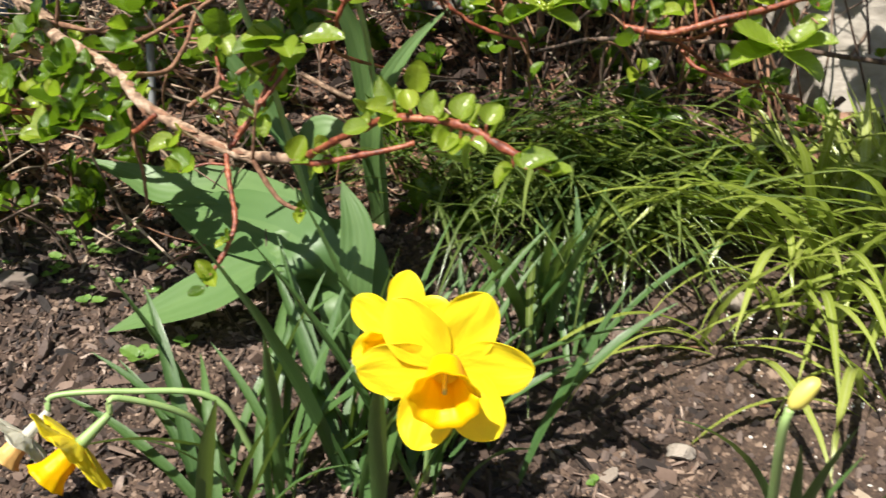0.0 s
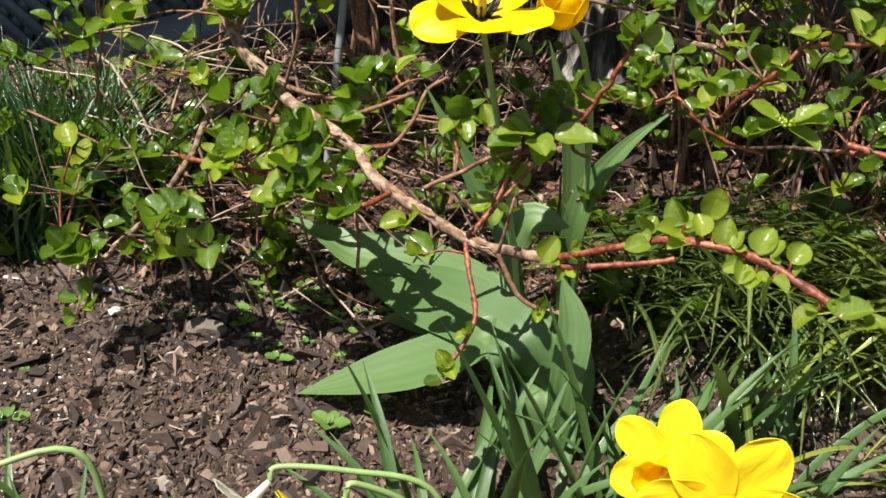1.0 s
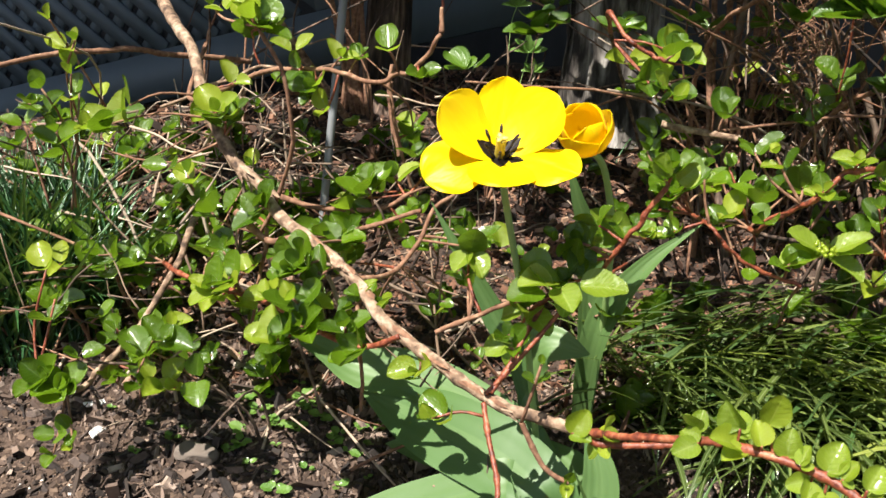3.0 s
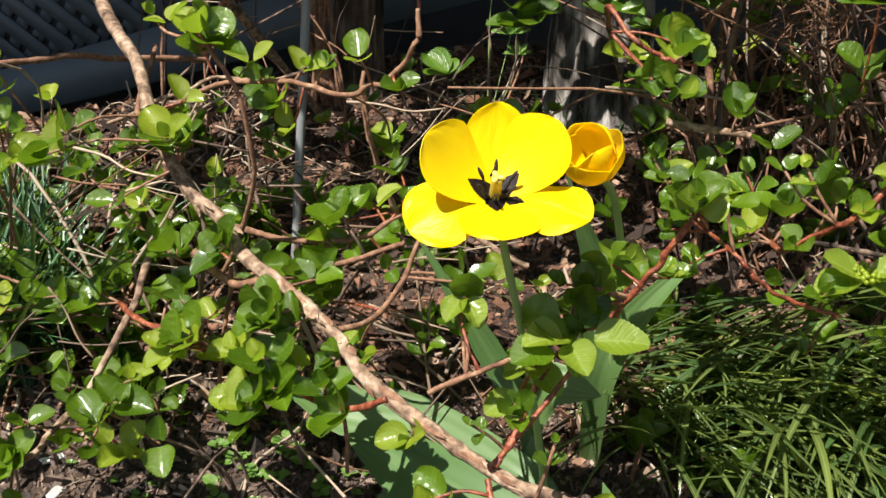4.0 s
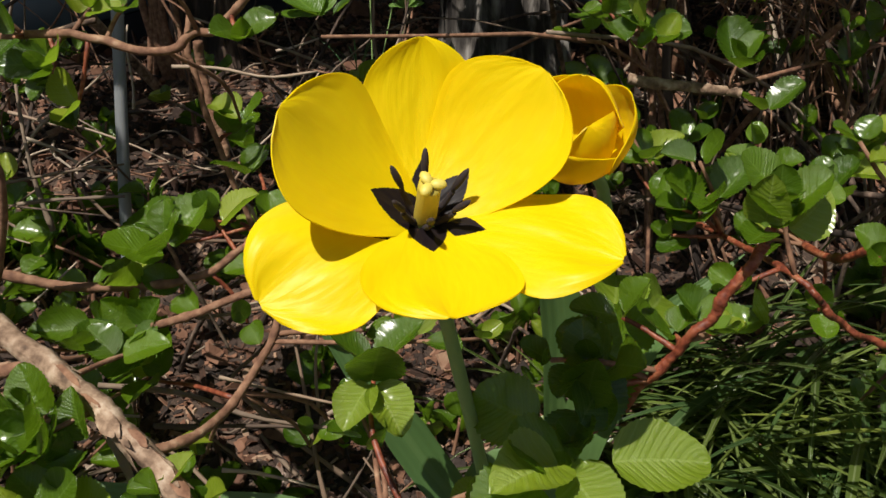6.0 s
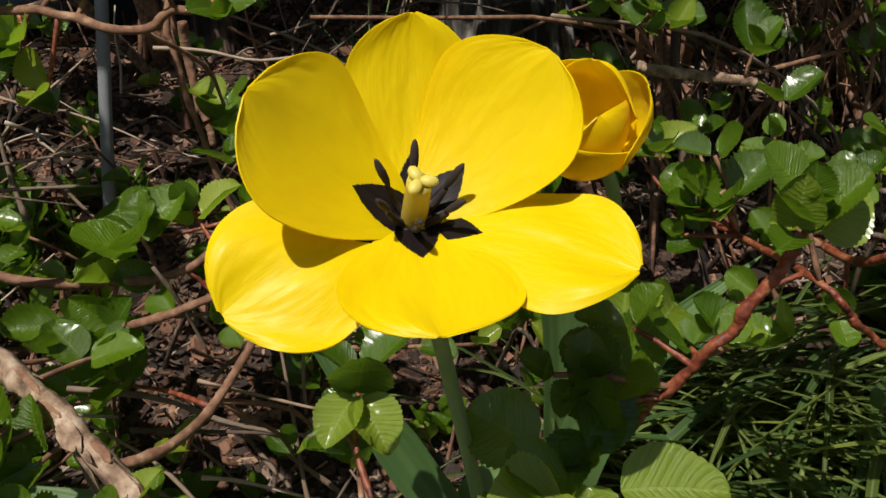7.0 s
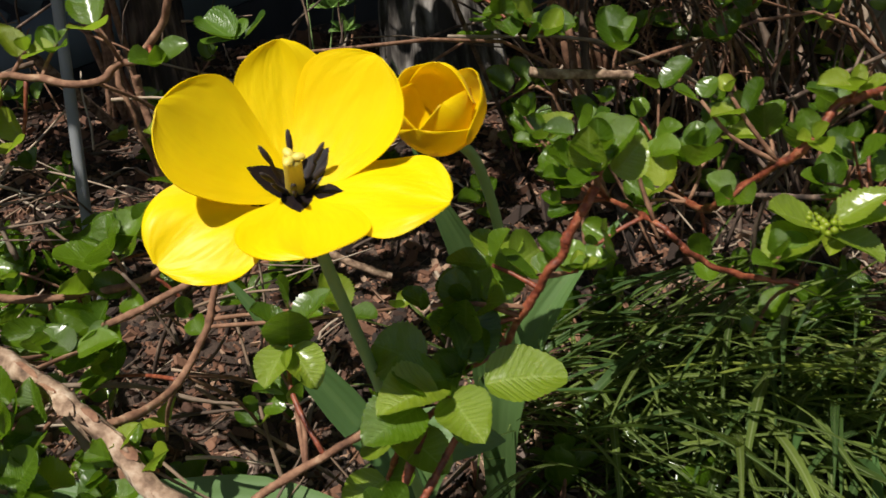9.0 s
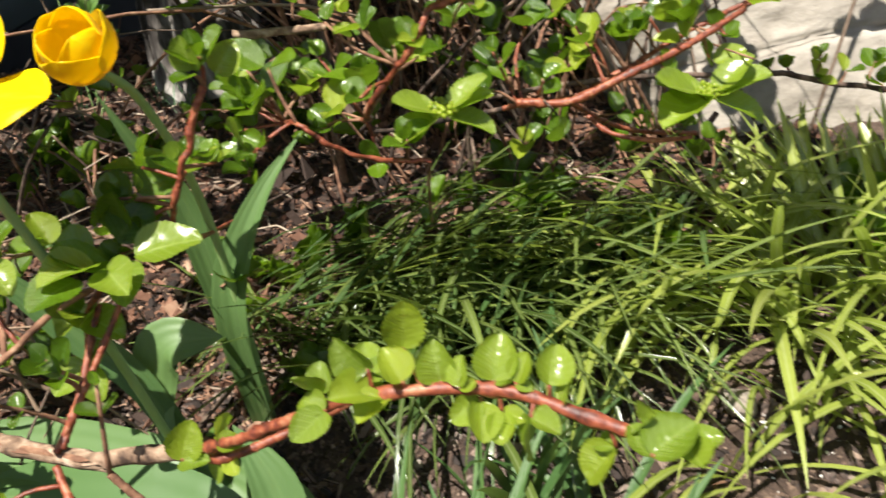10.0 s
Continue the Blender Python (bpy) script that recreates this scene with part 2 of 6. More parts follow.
# blue grey, lowered so the colour carries the shade on the skirt
SHADED_PAINT = mat_bark("shade-darkened blue grey paint", [(0.3, (0.065, 0.086, 0.10)), (0.7, (0.095, 0.122, 0.138))], 12, strength=0.1, gloss=0.6)
UNDERPORCH_SHADE = mat_bark("underporch shade tone", [(0.3, (0.05, 0.05, 0.05)), (0.7, (0.10, 0.095, 0.09))], 9, strength=0.3)


# ---- building tools ----
rng = random.Random(7)


def wm(ob):
    m = ob.matrix_parent_inverse @ ob.matrix_basis
    return wm(ob.parent) @ m if ob.parent else ob.matrix_basis.copy()


def attach(ob, parent):
    if parent:
        ob.parent = parent
        ob.matrix_parent_inverse = wm(parent).inverted()
    return ob


def thing(name, at, label, category, group="", kind=""):
    ob = new(name)
    ob.empty_display_size = 0.02
    ob.matrix_basis = Matrix.Translation(at)
    return tagged(ob, label, category, group, kind)


def part(name, mesh, material, parent, label="", m=None):
    """One mesh object under a thing or a part; m is its place in the world."""
    if isinstance(mesh, bmesh.types.BMesh):
        bm, mesh = mesh, bpy.data.meshes.new(name)
        bm.to_mesh(mesh)
        bm.free()
        mesh.shade_smooth()
    if not mesh.materials:
        mesh.materials.append(material)
    ob = new(name, mesh)
    if m is not None:
        ob.matrix_basis = m
    attach(ob, parent)
    return tagged(ob, label)


def curve_points(pts, n):
    """n + 1 points on a smooth line through pts."""
    p = [Vector(q) for q in pts]
    p = [p[0] * 2 - p[1]] + p + [p[-1] * 2 - p[-2]]
    out = []
    for i in range(n + 1):
        s = i / n * (len(p) - 3)
        k = min(int(s), len(p) - 4)
        t = s - k
        a, b, c, d = p[k:k + 4]
        out.append(0.5 * (2 * b + (c - a) * t + (2 * a - 5 * b + 4 * c - d) * t * t + (3 * b - a - 3 * c + d) * t ** 3))
    return out


def tube(pts, r0, r1, sides=8, steps=None, knobs=0.0, every=0.05, seed=0, bm=None):
    """A tapered, slightly uneven stem with swollen nodes."""
    rnd = random.Random(seed)
    bm = bm or bmesh.new()
    n = steps or 6 * (len(pts) - 1)
    line = curve_points(pts, n)
    ref = Vector((0.3, 0.2, 1))
    rings, run = [], 0.0
    for i, p in enumerate(line):
        d = (line[min(i + 1, n)] - line[max(i - 1, 0)]).normalized()
        x = d.cross(ref).normalized()
        y = d.cross(x)
        if i:
            run += (p - line[i - 1]).length
        r = r0 + (r1 - r0) * i / n
        node = max(0.0, 1 - abs((run / every) % 1.0 - 0.5) * 7)
        r *= 1 + knobs * (node + rnd.uniform(-0.25, 0.25))
        rings.append([bm.verts.new(p + (x * math.cos(a) + y * math.sin(a)) * r * (1 + rnd.uniform(-0.5, 0.5) * knobs * 0.5))
                      for a in (6.2832 * k / sides for k in range(sides))])
    for a, b in zip(rings, rings[1:]):
        for k in range(sides):
            bm.faces.new((a[k], a[(k + 1) % sides], b[(k + 1) % sides], b[k]))
    bm.faces.new(rings[0][::-1])
    bm.faces.new(rings[-1])
    return bm


def sheet(rows, closed=False):
    """A surface through rows of points, with UV along (x) and across (y)."""
    bm = bmesh.new()
    uv = bm.loops.layers.uv.new("uv")
    vs = [[bm.verts.new(p) for p in row] for row in rows]
    n, m = len(rows) - 1, len(rows[0]) - 1
    for i in range(n):
        for j in range(m):
            f = bm.faces.new((vs[i][j], vs[i][j + 1], vs[i + 1][j + 1], vs[i + 1][j]))
            for loop, (a, b) in zip(f.loops, ((i, j), (i, j + 1), (i + 1, j + 1), (i + 1, j))):
                loop[uv].uv = (a / n, b / m)
    return bm


def mesh_of(name, bm, material):
    me = bpy.data.meshes.new(name)
    bm.to_mesh(me)
    bm.free()
    me.shade_smooth()
    me.materials.append(material)
    return me


def ribbon(pts, width, up, fold=0.25, wave=0.0, n=14, m=4, shape=None, twist=0.0, seed=0):
    """A long leaf along pts; up: the way its upper face looks."""
    rnd = random.Random(seed)
    line = curve_points(pts, n)
    ph = rnd.uniform(0, 6)
    rows = []
    for i, p in enumerate(line):
        s = i / n
        d = (line[min(i + 1, n)] - line[max(i - 1, 0)]).normalized()
        x = d.cross(Vector(up)).normalized()
        z = x.cross(d)
        a = twist * s
        x, z = x * math.cos(a) + z * math.sin(a), z * math.cos(a) - x * math.sin(a)
        w = width * (shape(s) if shape else (0.75 + 0.25 * s) * min(1, (1 - s) * 5 + 0.05) ** 0.7)
        row = []
        for j in range(m + 1):
            v = j / m * 2 - 1
            lift = fold * abs(v) ** 1.5 * w * 0.5 + wave * math.sin(s * 11 + ph + (1.5 if v > 0 else 0)) * abs(v) * w
            row.append(p + x * v * w * 0.5 + z * lift)
        rows.append(row)
    return sheet(rows)


def joined(name, items, material, parent=None, label="", place=None):
    """Copies of small meshes, each at its pose, in one mesh object."""
    verts, faces, uvs, k = [], [], [], 0
    for me, m in items:
        verts.extend(m @ v.co for v in me.vertices)
        faces.extend(tuple(i + k for i in p.vertices) for p in me.polygons)
        uvs.extend(c for d in me.uv_layers[0].data for c in d.uv)
        k += len(me.vertices)
    out = bpy.data.meshes.new(name)
    out.from_pydata(verts, [], faces)
    out.uv_layers.new(name="uv").data.foreach_set("uv", uvs)
    out.shade_smooth()
    out.materials.append(material)
    return tagged(attach(new(name, out), parent), label)


def ground_z(x, y):
    z = 0.0425 + 0.45 * (max(-0.30, y) - 0.85)
    top = max(0.32, min(0.54, 0.54 + 0.20 * (x + 0.2)))
    z = top if z > top + 0.03 else (z if z < top - 0.03 else z - (z - top + 0.03) ** 2 / 0.12)
    return z + 0.02 * (noise.noise(Vector((x * 3, y * 3, 0.4)))) + 0.006 * noise.noise(Vector((x * 16, y * 16, 2.1)))


def on_ground(x, y, up=0.0):
    return Vector((x, y, ground_z(x, y) + up))


def frame_of(at, along, up, size):
    """A pose whose y runs along and whose z looks up as far as it can."""
    y = Vector(along).normalized()
    x = y.cross(Vector(up))
    x = x.normalized() if x.length > 1e-4 else Vector((1, 0, 0))
    z = x.cross(y)
    return Matrix.Translation(at) @ Matrix((x, y, z)).transposed().to_4x4() @ Matrix.Scale(size, 4)


# ---- ground ----
def spread(lo, hi, step, far):
    inner = list(np.arange(lo, hi + step / 2, step))
    left, right, d = [], [], step
    while lo - (left[-1] if left else lo) < far:
        d *= 1.5
        left.append((left[-1] if left else lo) - d)
        right.append((right[-1] if right else hi) + d)
    return left[::-1] + inner + right


def build_ground():
    xs, ys = spread(-1.5, 1.3, 0.014, 60), spread(-0.3, 2.1, 0.014, 60)
    verts = [(x, y, ground_z(x, y) + 0.004 * noise.noise(Vector((x * 60, y * 60, 5.0)))) for y in ys for x in xs]
    w = len(xs)
    faces = [(j * w + i, j * w + i + 1, (j + 1) * w + i + 1, (j + 1) * w + i) for j in range(len(ys) - 1) for i in range(w - 1)]
    me = bpy.data.meshes.new("ground")
    me.from_pydata(verts, [], faces)
    me.shade_smooth()
    me.materials.append(mat_soil())
    tagged(new("ground", me), "dark crumbly garden soil on a sloping bed", "soil", kind="structure")


build_ground()


def scatter_chips(name, label, count, area, size, material, seed, lift=0.6, curl=False, thin=(0.15, 0.6)):
    """Many small loose pieces in one mesh."""
    rnd = random.Random(seed)
    verts, faces = [], []
    for _ in range(count):
        x, y = rnd.uniform(area[0], area[1]), rnd.uniform(area[2], area[3])
        if noise.noise(Vector((x * 5, y * 5, seed))) < rnd.uniform(-0.9, 0.35):
            continue
        s = rnd.uniform(*size) * (2.0 if rnd.random() < 0.08 else 1)
        a = rnd.uniform(0, 6.28)
        l, w, h = s, s * rnd.uniform(*thin), s * rnd.uniform(0.08, 0.22)
        if curl:
            h *= 0.25
        m = (Matrix.Translation(on_ground(x, y, h * lift)) @ Euler((0.42 + rnd.gauss(0, 0.55), rnd.gauss(0, 0.55), 0)).to_matrix().to_4x4()
             @ Matrix.Rotation(a, 4, "Z"))
        k = len(verts)
        bend = rnd.uniform(0.1, 0.5) * s if curl else 0
        top = []
        for sx, sy in ((-1, -0.9), (0.2, -1.1), (1, -0.6), (0.85, 0.9), (-0.3, 1), (-0.9, 0.7)):
            px, py = sx * l * rnd.uniform(0.36, 0.6), sy * w * rnd.uniform(0.3, 0.6)
            top.append((px, py, bend * (abs(sx) * 0.6)))
        for px, py, pz in top:
            verts.append(m @ Vector((px * 0.85, py * 0.85, pz + h)))
        for px, py, pz in top:
            verts.append(m @ Vector((px, py, pz - h)))
        faces.append(tuple(range(k, k + 6)))
        for i in range(6):
            j = (i + 1) % 6
            faces.append((k + i, k + 6 + i, k + 6 + j, k + j))
    me = bpy.data.meshes.new(name)
    me.from_pydata(verts, [], faces)
    me.materials.append(material)
    tagged(new(name, me), label, "ground cover", kind="stuff")


scatter_chips("mulch", "brown shredded bark mulch over the soil", 16000, (-1.1, 0.22, 0.1, 1.02), (0.004, 0.013), CHIP, 3, lift=0.8)
scatter_chips("bark_flakes", "grey-brown flat flakes of bark mulch", 7000, (-1.1, 0.26, 0.2, 1.02), (0.006, 0.018), FLAKE, 21, lift=0.9, thin=(0.14, 0.42))
scatter_chips("bark_flakes", "broad flakes of bark on bare soil", 1500, (0.20, 0.66, 0.40, 0.92), (0.006, 0.015), FLAKE, 22, lift=0.8, thin=(0.25, 0.6))
scatter_chips("white_grit", "white specks of grit in potting soil", 420, (-0.95, -0.58, 0.52, 0.80), (0.002, 0.0045), WHITE_GRIT, 23, lift=2.0, thin=(0.6, 0.95))
scatter_chips("white_grit", "white specks of grit beside strap leaves", 300, (0.34, 0.60, 0.52, 0.80), (0.002, 0.004), WHITE_GRIT, 24, lift=2.0, thin=(0.6, 0.95))
scatter_chips("bark_shreds", "long dark fibres of shredded bark mulch", 6500, (-1.1, 0.30, 0.2, 1.02), (0.009, 0.024), CHIP, 13, thin=(0.06, 0.16))
scatter_chips("soil_crumbs", "small crumbs and clods of brown soil", 60000, (-1.1, 0.75, 0.2, 1.02), (0.0025, 0.007), CRUMB, 11, thin=(0.6, 0.95))
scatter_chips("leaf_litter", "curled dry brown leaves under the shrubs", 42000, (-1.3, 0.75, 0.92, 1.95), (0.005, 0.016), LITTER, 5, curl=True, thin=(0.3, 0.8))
# dark layer of crumbs added in place of the shade under the shrubs
scatter_chips("shade_crumbs", "dark crumbs under the shrubs, added to stand for shade", 30000, (-1.3, 0.75, 0.96, 1.95), (0.004, 0.010), LITTER, 6, thin=(0.4, 0.9))
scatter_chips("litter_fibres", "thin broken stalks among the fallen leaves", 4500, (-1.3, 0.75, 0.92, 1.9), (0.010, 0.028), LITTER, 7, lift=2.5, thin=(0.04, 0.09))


# ---- house skirt, trunks, stone wall ----
def box(bm, lo, hi, m=None):
    c = [bm.verts.new(((m or Matrix()) @ Vector((x, y, z)))) for x in (lo[0], hi[0]) for y in (lo[1], hi[1]) for z in (lo[2], hi[2])]
    for f in ((0, 1, 3, 2), (4, 6, 7, 5), (0, 4, 5, 1), (2, 3, 7, 6), (0, 2, 6, 4), (1, 5, 7, 3)):
        bm.faces.new([c[i] for i in f])
    return bm


def build_house():
    skirt = thing("porch_skirt", (-0.2, 1.97, 0.64), "blue-grey painted porch skirt with diagonal lattice above the bank", "porch skirt", kind="structure")
    along = Vector((-math.cos(radians(15)), math.sin(radians(15)), -0.235)).normalized()
    out = Vector((-math.sin(radians(15)), -math.cos(radians(15)), 0))
    up = out.cross(along)
    up = up if up.z > 0 else -up
    tilt = Matrix.Translation((-0.2, 1.97, 0.64)) @ Matrix((along, out, up)).transposed().to_4x4()
    part("board", box(bmesh.new(), (-0.02, -0.03, 0.0), (2.6, 0.0, 0.13), tilt), SHADED_PAINT, skirt, "wide painted bottom board")
    part("upper_board", box(bmesh.new(), (-0.02, -0.032, 0.56), (2.6, -0.002, 0.66), tilt), SHADED_PAINT, skirt)
    part("end_board", box(bmesh.new(), (-0.024, -0.034, 0.134), (0.52, -0.004, 0.556), tilt), SHADED_PAINT, skirt, "plain painted end panel")
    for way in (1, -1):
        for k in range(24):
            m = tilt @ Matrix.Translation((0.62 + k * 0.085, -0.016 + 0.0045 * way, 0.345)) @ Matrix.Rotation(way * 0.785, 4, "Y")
            part("lattice_slat", box(bmesh.new(), (-0.019, -0.004, -0.30), (0.019, 0.004, 0.30), m), SHADED_PAINT, skirt)
    # backing wall whose dark colour stands for the shade under the porch
    wall = new("wall_house", mesh_of("wall_house", box(bmesh.new(), (-5, 3.15, 0.1), (3.5, 3.3, 3.3)), UNDERPORCH_SHADE))
    tagged(wall, "house wall behind the porch skirt, coloured dark for the shade there", "wall", kind="structure")
    # unseen slab added overhead so its shadow falls on skirt and bank top
    roof = new("shade_roof", mesh_of("shade_roof", box(bmesh.new(), (-5, -0.08, 3.2), (3.5, 3.14, 3.3)), SHADED_PAINT))
    tagged(roof, "unseen roof slab added overhead to shade skirt and bank", "porch roof", kind="structure")


build_house()


def build_trunk(name, label, foot, top, r0, r1, material, seed, flare=0.5):
    """An uneven trunk with a flared foot and loose strips of bark."""
    rnd = random.Random(seed)
    ob = thing(name, foot, label, "tree trunk")
    bm = bmesh.new()
    n, sides = 40, 72
    rings = []
    for i in range(n + 1):
        s = i / n
        c = Vector(foot).lerp(Vector(top), s) + Vector((noise.noise(Vector((s * 2, seed, 0))), noise.noise(Vector((s * 2, seed, 4))), 0)) * r0 * 0.3
        r = r0 + (r1 - r0) * s + r0 * flare * math.exp(-s * 9)
        ring = []
        for k in range(sides):
            a = 6.2832 * k / sides
            rr = r * (1 + 0.16 * noise.noise(Vector((math.cos(a) * 1.6, math.sin(a) * 1.6, s * 1.5 + seed))) + 0.20 * noise.noise(Vector((math.cos(a) * 6, math.sin(a) * 6, s * 2.5 + seed))) + 0.08 * noise.noise(Vector((math.cos(a) * 15, math.sin(a) * 15, s * 7))))
            ring.append(bm.verts.new(c + Vector((math.cos(a) * rr, math.sin(a) * rr, 0))))
        rings.append(ring)
    for a, b in zip(rings, rings[1:]):
        for k in range(sides):
            bm.faces.new((a[k], a[(k + 1) % sides], b[(k + 1) % sides], b[k]))
    part("trunk", bm, material, ob)
    height = (Vector(top) - Vector(foot)).length
    for k in range(26):
        a, s0 = rnd.uniform(0, 6.28), rnd.uniform(0.02, 0.75)
        s1 = s0 + rnd.uniform(0.1, 0.3)
        pts = []
        for i in range(4):
            s = s0 + (s1 - s0) * i / 3
            rr = (r0 + (r1 - r0) * s + r0 * flare * math.exp(-s * 9)) * rnd.uniform(1.02, 1.12)
            aa = a + rnd.uniform(-0.12, 0.12)
            pts.append(Vector(foot).lerp(Vector(top), s) + Vector((math.cos(aa) * rr, math.sin(aa) * rr, 0)))
        out = Vector((math.cos(a), math.sin(a), 0.1))
        part("bark_strip", ribbon(pts, rnd.uniform(0.008, 0.02), out, fold=-0.4, n=8, m=2, seed=k, twist=rnd.uniform(-0.5, 0.5)), material, ob)
    return ob


build_trunk("old_trunk", "weathered grey trunk with shredding bark on the bank", on_ground(0.0, 1.70, -0.04), Vector((0.0, 1.74, 1.3)), 0.088, 0.088, TRUNK, 3, 0.25)
build_trunk("dark_trunk", "brown shaggy trunk of the old shrub by the skirt", on_ground(-0.46, 1.74, -0.04), Vector((-0.47, 1.8, 1.2)), 0.045, 0.035, TRUNK_DARK, 8)


def build_stone_wall():
    """A low outcrop of pale layered stone."""
    bm = bmesh.new()
    bmesh.ops.create_grid(bm, x_segments=150, y_segments=110, size=1.0)
    for v in bm.verts:
        a, h = v.co.x, v.co.y * 0.5 + 0.5
        x = 1.02 + a * 0.48
        wander = 0.035 * noise.noise(Vector((a * 3, 0, 1))) + 0.010 * noise.noise(Vector((a * 14, 3, 1)))
        y = 1.12 - 0.30 * (x - 0.65) + 0.10 * h + max(0, 0.60 - x) * 2.0
        for course, step in ((0.20, 0.020), (0.43, 0.016), (0.60, 0.030), (0.82, 0.02)):
            d = h - course - wander
            y += step * min(1, max(0, d / 0.02)) - 0.004 + 0.022 * math.exp(-(d / 0.008) ** 2)
        y += 0.030 * noise.noise(Vector((a * 1.6, h * 1.6, 7))) + 0.012 * noise.noise(Vector((a * 6, h * 7, 2))) + 0.004 * noise.noise(Vector((a * 24, h * 24, 2)))
        v.co = (x, y, 0.02 + h * 0.62)
    r = bmesh.ops.extrude_face_region(bm, geom=bm.faces[:])
    for v in r["geom"]:
        if isinstance(v, bmesh.types.BMVert):
            v.co += Vector((0.12, 0.35, -0.02))
    bmesh.ops.recalc_face_normals(bm, faces=bm.faces)
    ob = new("wall_stone", mesh_of("wall_stone", bm, STONE_WALL))
    tagged(ob, "low wall of pale layered limestone in full sun", "stone wall", kind="structure")


build_stone_wall()


def build_rod():
    ob = thing("garden_stake", (-0.458, 1.241, 0.2), "grey galvanised metal stake driven into the bed", "stake")
    part("rod", tube([(-0.463, 1.243, 0.14), (-0.447, 1.234, 0.38), (-0.425, 1.222, 0.70), (-0.405, 1.21, 1.0)], 0.0062, 0.0062, 12), GALV, ob)


build_rod()


# ---- hydrangea ----
def leaf_mesh(name, material, seed, wide=0.86, teeth=0.028, cup=0.30, droop=0.25, point=0.2):
    """A round-ovate toothed leaf, length 1 along y, cupped upwards."""
    rnd = random.Random(seed)
    n, m = 24, 8
    rows = []
    k1, k2, ph = rnd.uniform(0.7, 1.3), rnd.uniform(-0.12, 0.12), rnd.uniform(0, 6)
    for i in range(n + 1):
        s = i / n
        w = wide * 0.5 * math.sin(math.pi * (0.04 + 0.94 * s) ** 0.96) ** 0.5 * (1 - point * s ** 2.5) if 0 < i < n else 0.05 * (1 - s) + 0.02
        w *= 1 + (teeth * (1 if i % 2 else -1) if 1 < i < n else 0)
        z = -droop * k1 * s * s + 0.10 * s
        row = []
        for j in range(m + 1):
            v = j / m * 2 - 1
            puff = 0.022 * noise.noise(Vector((s * 9, v * 4.5, seed))) - 0.02 * max(0.0, 1 - abs(v) * 3) + 0.03 * math.sin(s * 7 + ph + (2 if v > 0 else 0)) * v * v
            row.append(Vector((v * w + k2 * s * s * 0.5, s, z + cup * w * abs(v) ** 2.0 + puff)))
        rows.append(row)
    return mesh_of(name, sheet(rows), material)


LEAVES = [leaf_mesh("leaf", LEAF, k, wide=0.84 + 0.06 * (k % 4), teeth=0.040 + 0.014 * (k % 3), cup=0.22 + 0.20 * (k % 3), droop=-0.10 + 0.12 * (k % 4), point=0.03 + 0.09 * (k % 4)) for k in range(9)]
VEINED = [leaf_mesh("leaf", LEAF_VEINED, 40 + k, wide=0.82 + 0.05 * k, teeth=0.024, cup=0.35 + 0.1 * k, droop=0.15 + 0.1 * k, point=0.22) for k in range(4)]
YOUNG = [leaf_mesh("leaf", LEAF_YOUNG, 20 + k, wide=0.80 + 0.06 * k, teeth=0.05, cup=0.35 + 0.12 * k, droop=0.08 * k) for k in range(4)]


def leaf_pair(parent, at, axis, turn, size, spread_angle, meshes, rnd, up=Vector((-0.3, -0.6, 0.75))):
    axis = axis.normalized()
    x = axis.cross(Vector((0.2, 0.9, 0.1))).normalized()
    y = axis.cross(x)
    for k in (0, 1):
        a = turn + math.pi * k + rnd.uniform(-0.25, 0.25)
        radial = x * math.cos(a) + y * math.sin(a)
        sp = spread_angle + rnd.uniform(-0.2, 0.2)
        way = axis * math.cos(sp) + radial * math.sin(sp)
        face = axis * 0.8 + up * 0.7 - radial * 0.3 * math.cos(sp) + Vector((rnd.uniform(-1, 1), rnd.uniform(-1, 0.6), rnd.uniform(-0.3, 1))) * 0.4
        m = frame_of(at + way * size * 0.12, way, face, size * rnd.uniform(0.8, 1.12))
        part("leaf", rnd.choice(meshes), None, parent, m=m)


def shoot(parent, base, tip, size, rnd, pairs=2, young=False, r=0.0022, material=None, up=Vector((-0.3, -0.6, 0.75))):
    """A short side shoot: a twig with pairs of leaves and a small bud."""
    base, tip = Vector(base), Vector(tip)
    mid = base.lerp(tip, 0.5) + Vector((rnd.uniform(-1, 1), rnd.uniform(-1, 1), rnd.uniform(-0.4, 0.8))) * (tip - base).length * 0.12
    twig = part("twig", tube([base, mid, tip], r, r * 0.7, 6, 6, 0.15, 0.02, rnd.randrange(999)), material or TWIG_BROWN, parent)
    axis = (tip - mid)
    axis = axis.normalized() * 0.5 + Vector((-0.1, -0.4, 0.6))
    turn = rnd.uniform(0, 3.14)
    meshes = YOUNG + LEAVES[:2] if young else LEAVES
    for k in range(pairs):
        s = 1 - 0.30 * (pairs - 1 - k) / max(1, pairs - 1) if pairs > 1 else 1
        at = base.lerp(tip, s) if k < pairs - 1 else tip
        last = k == pairs - 1
        leaf_pair(twig, at, axis, turn + 1.57 * k, size * (0.62 if last and pairs > 1 else 1.0), 0.6 if last and pairs > 1 else 1.0, meshes, rnd, up)
    return twig


LINES = {}


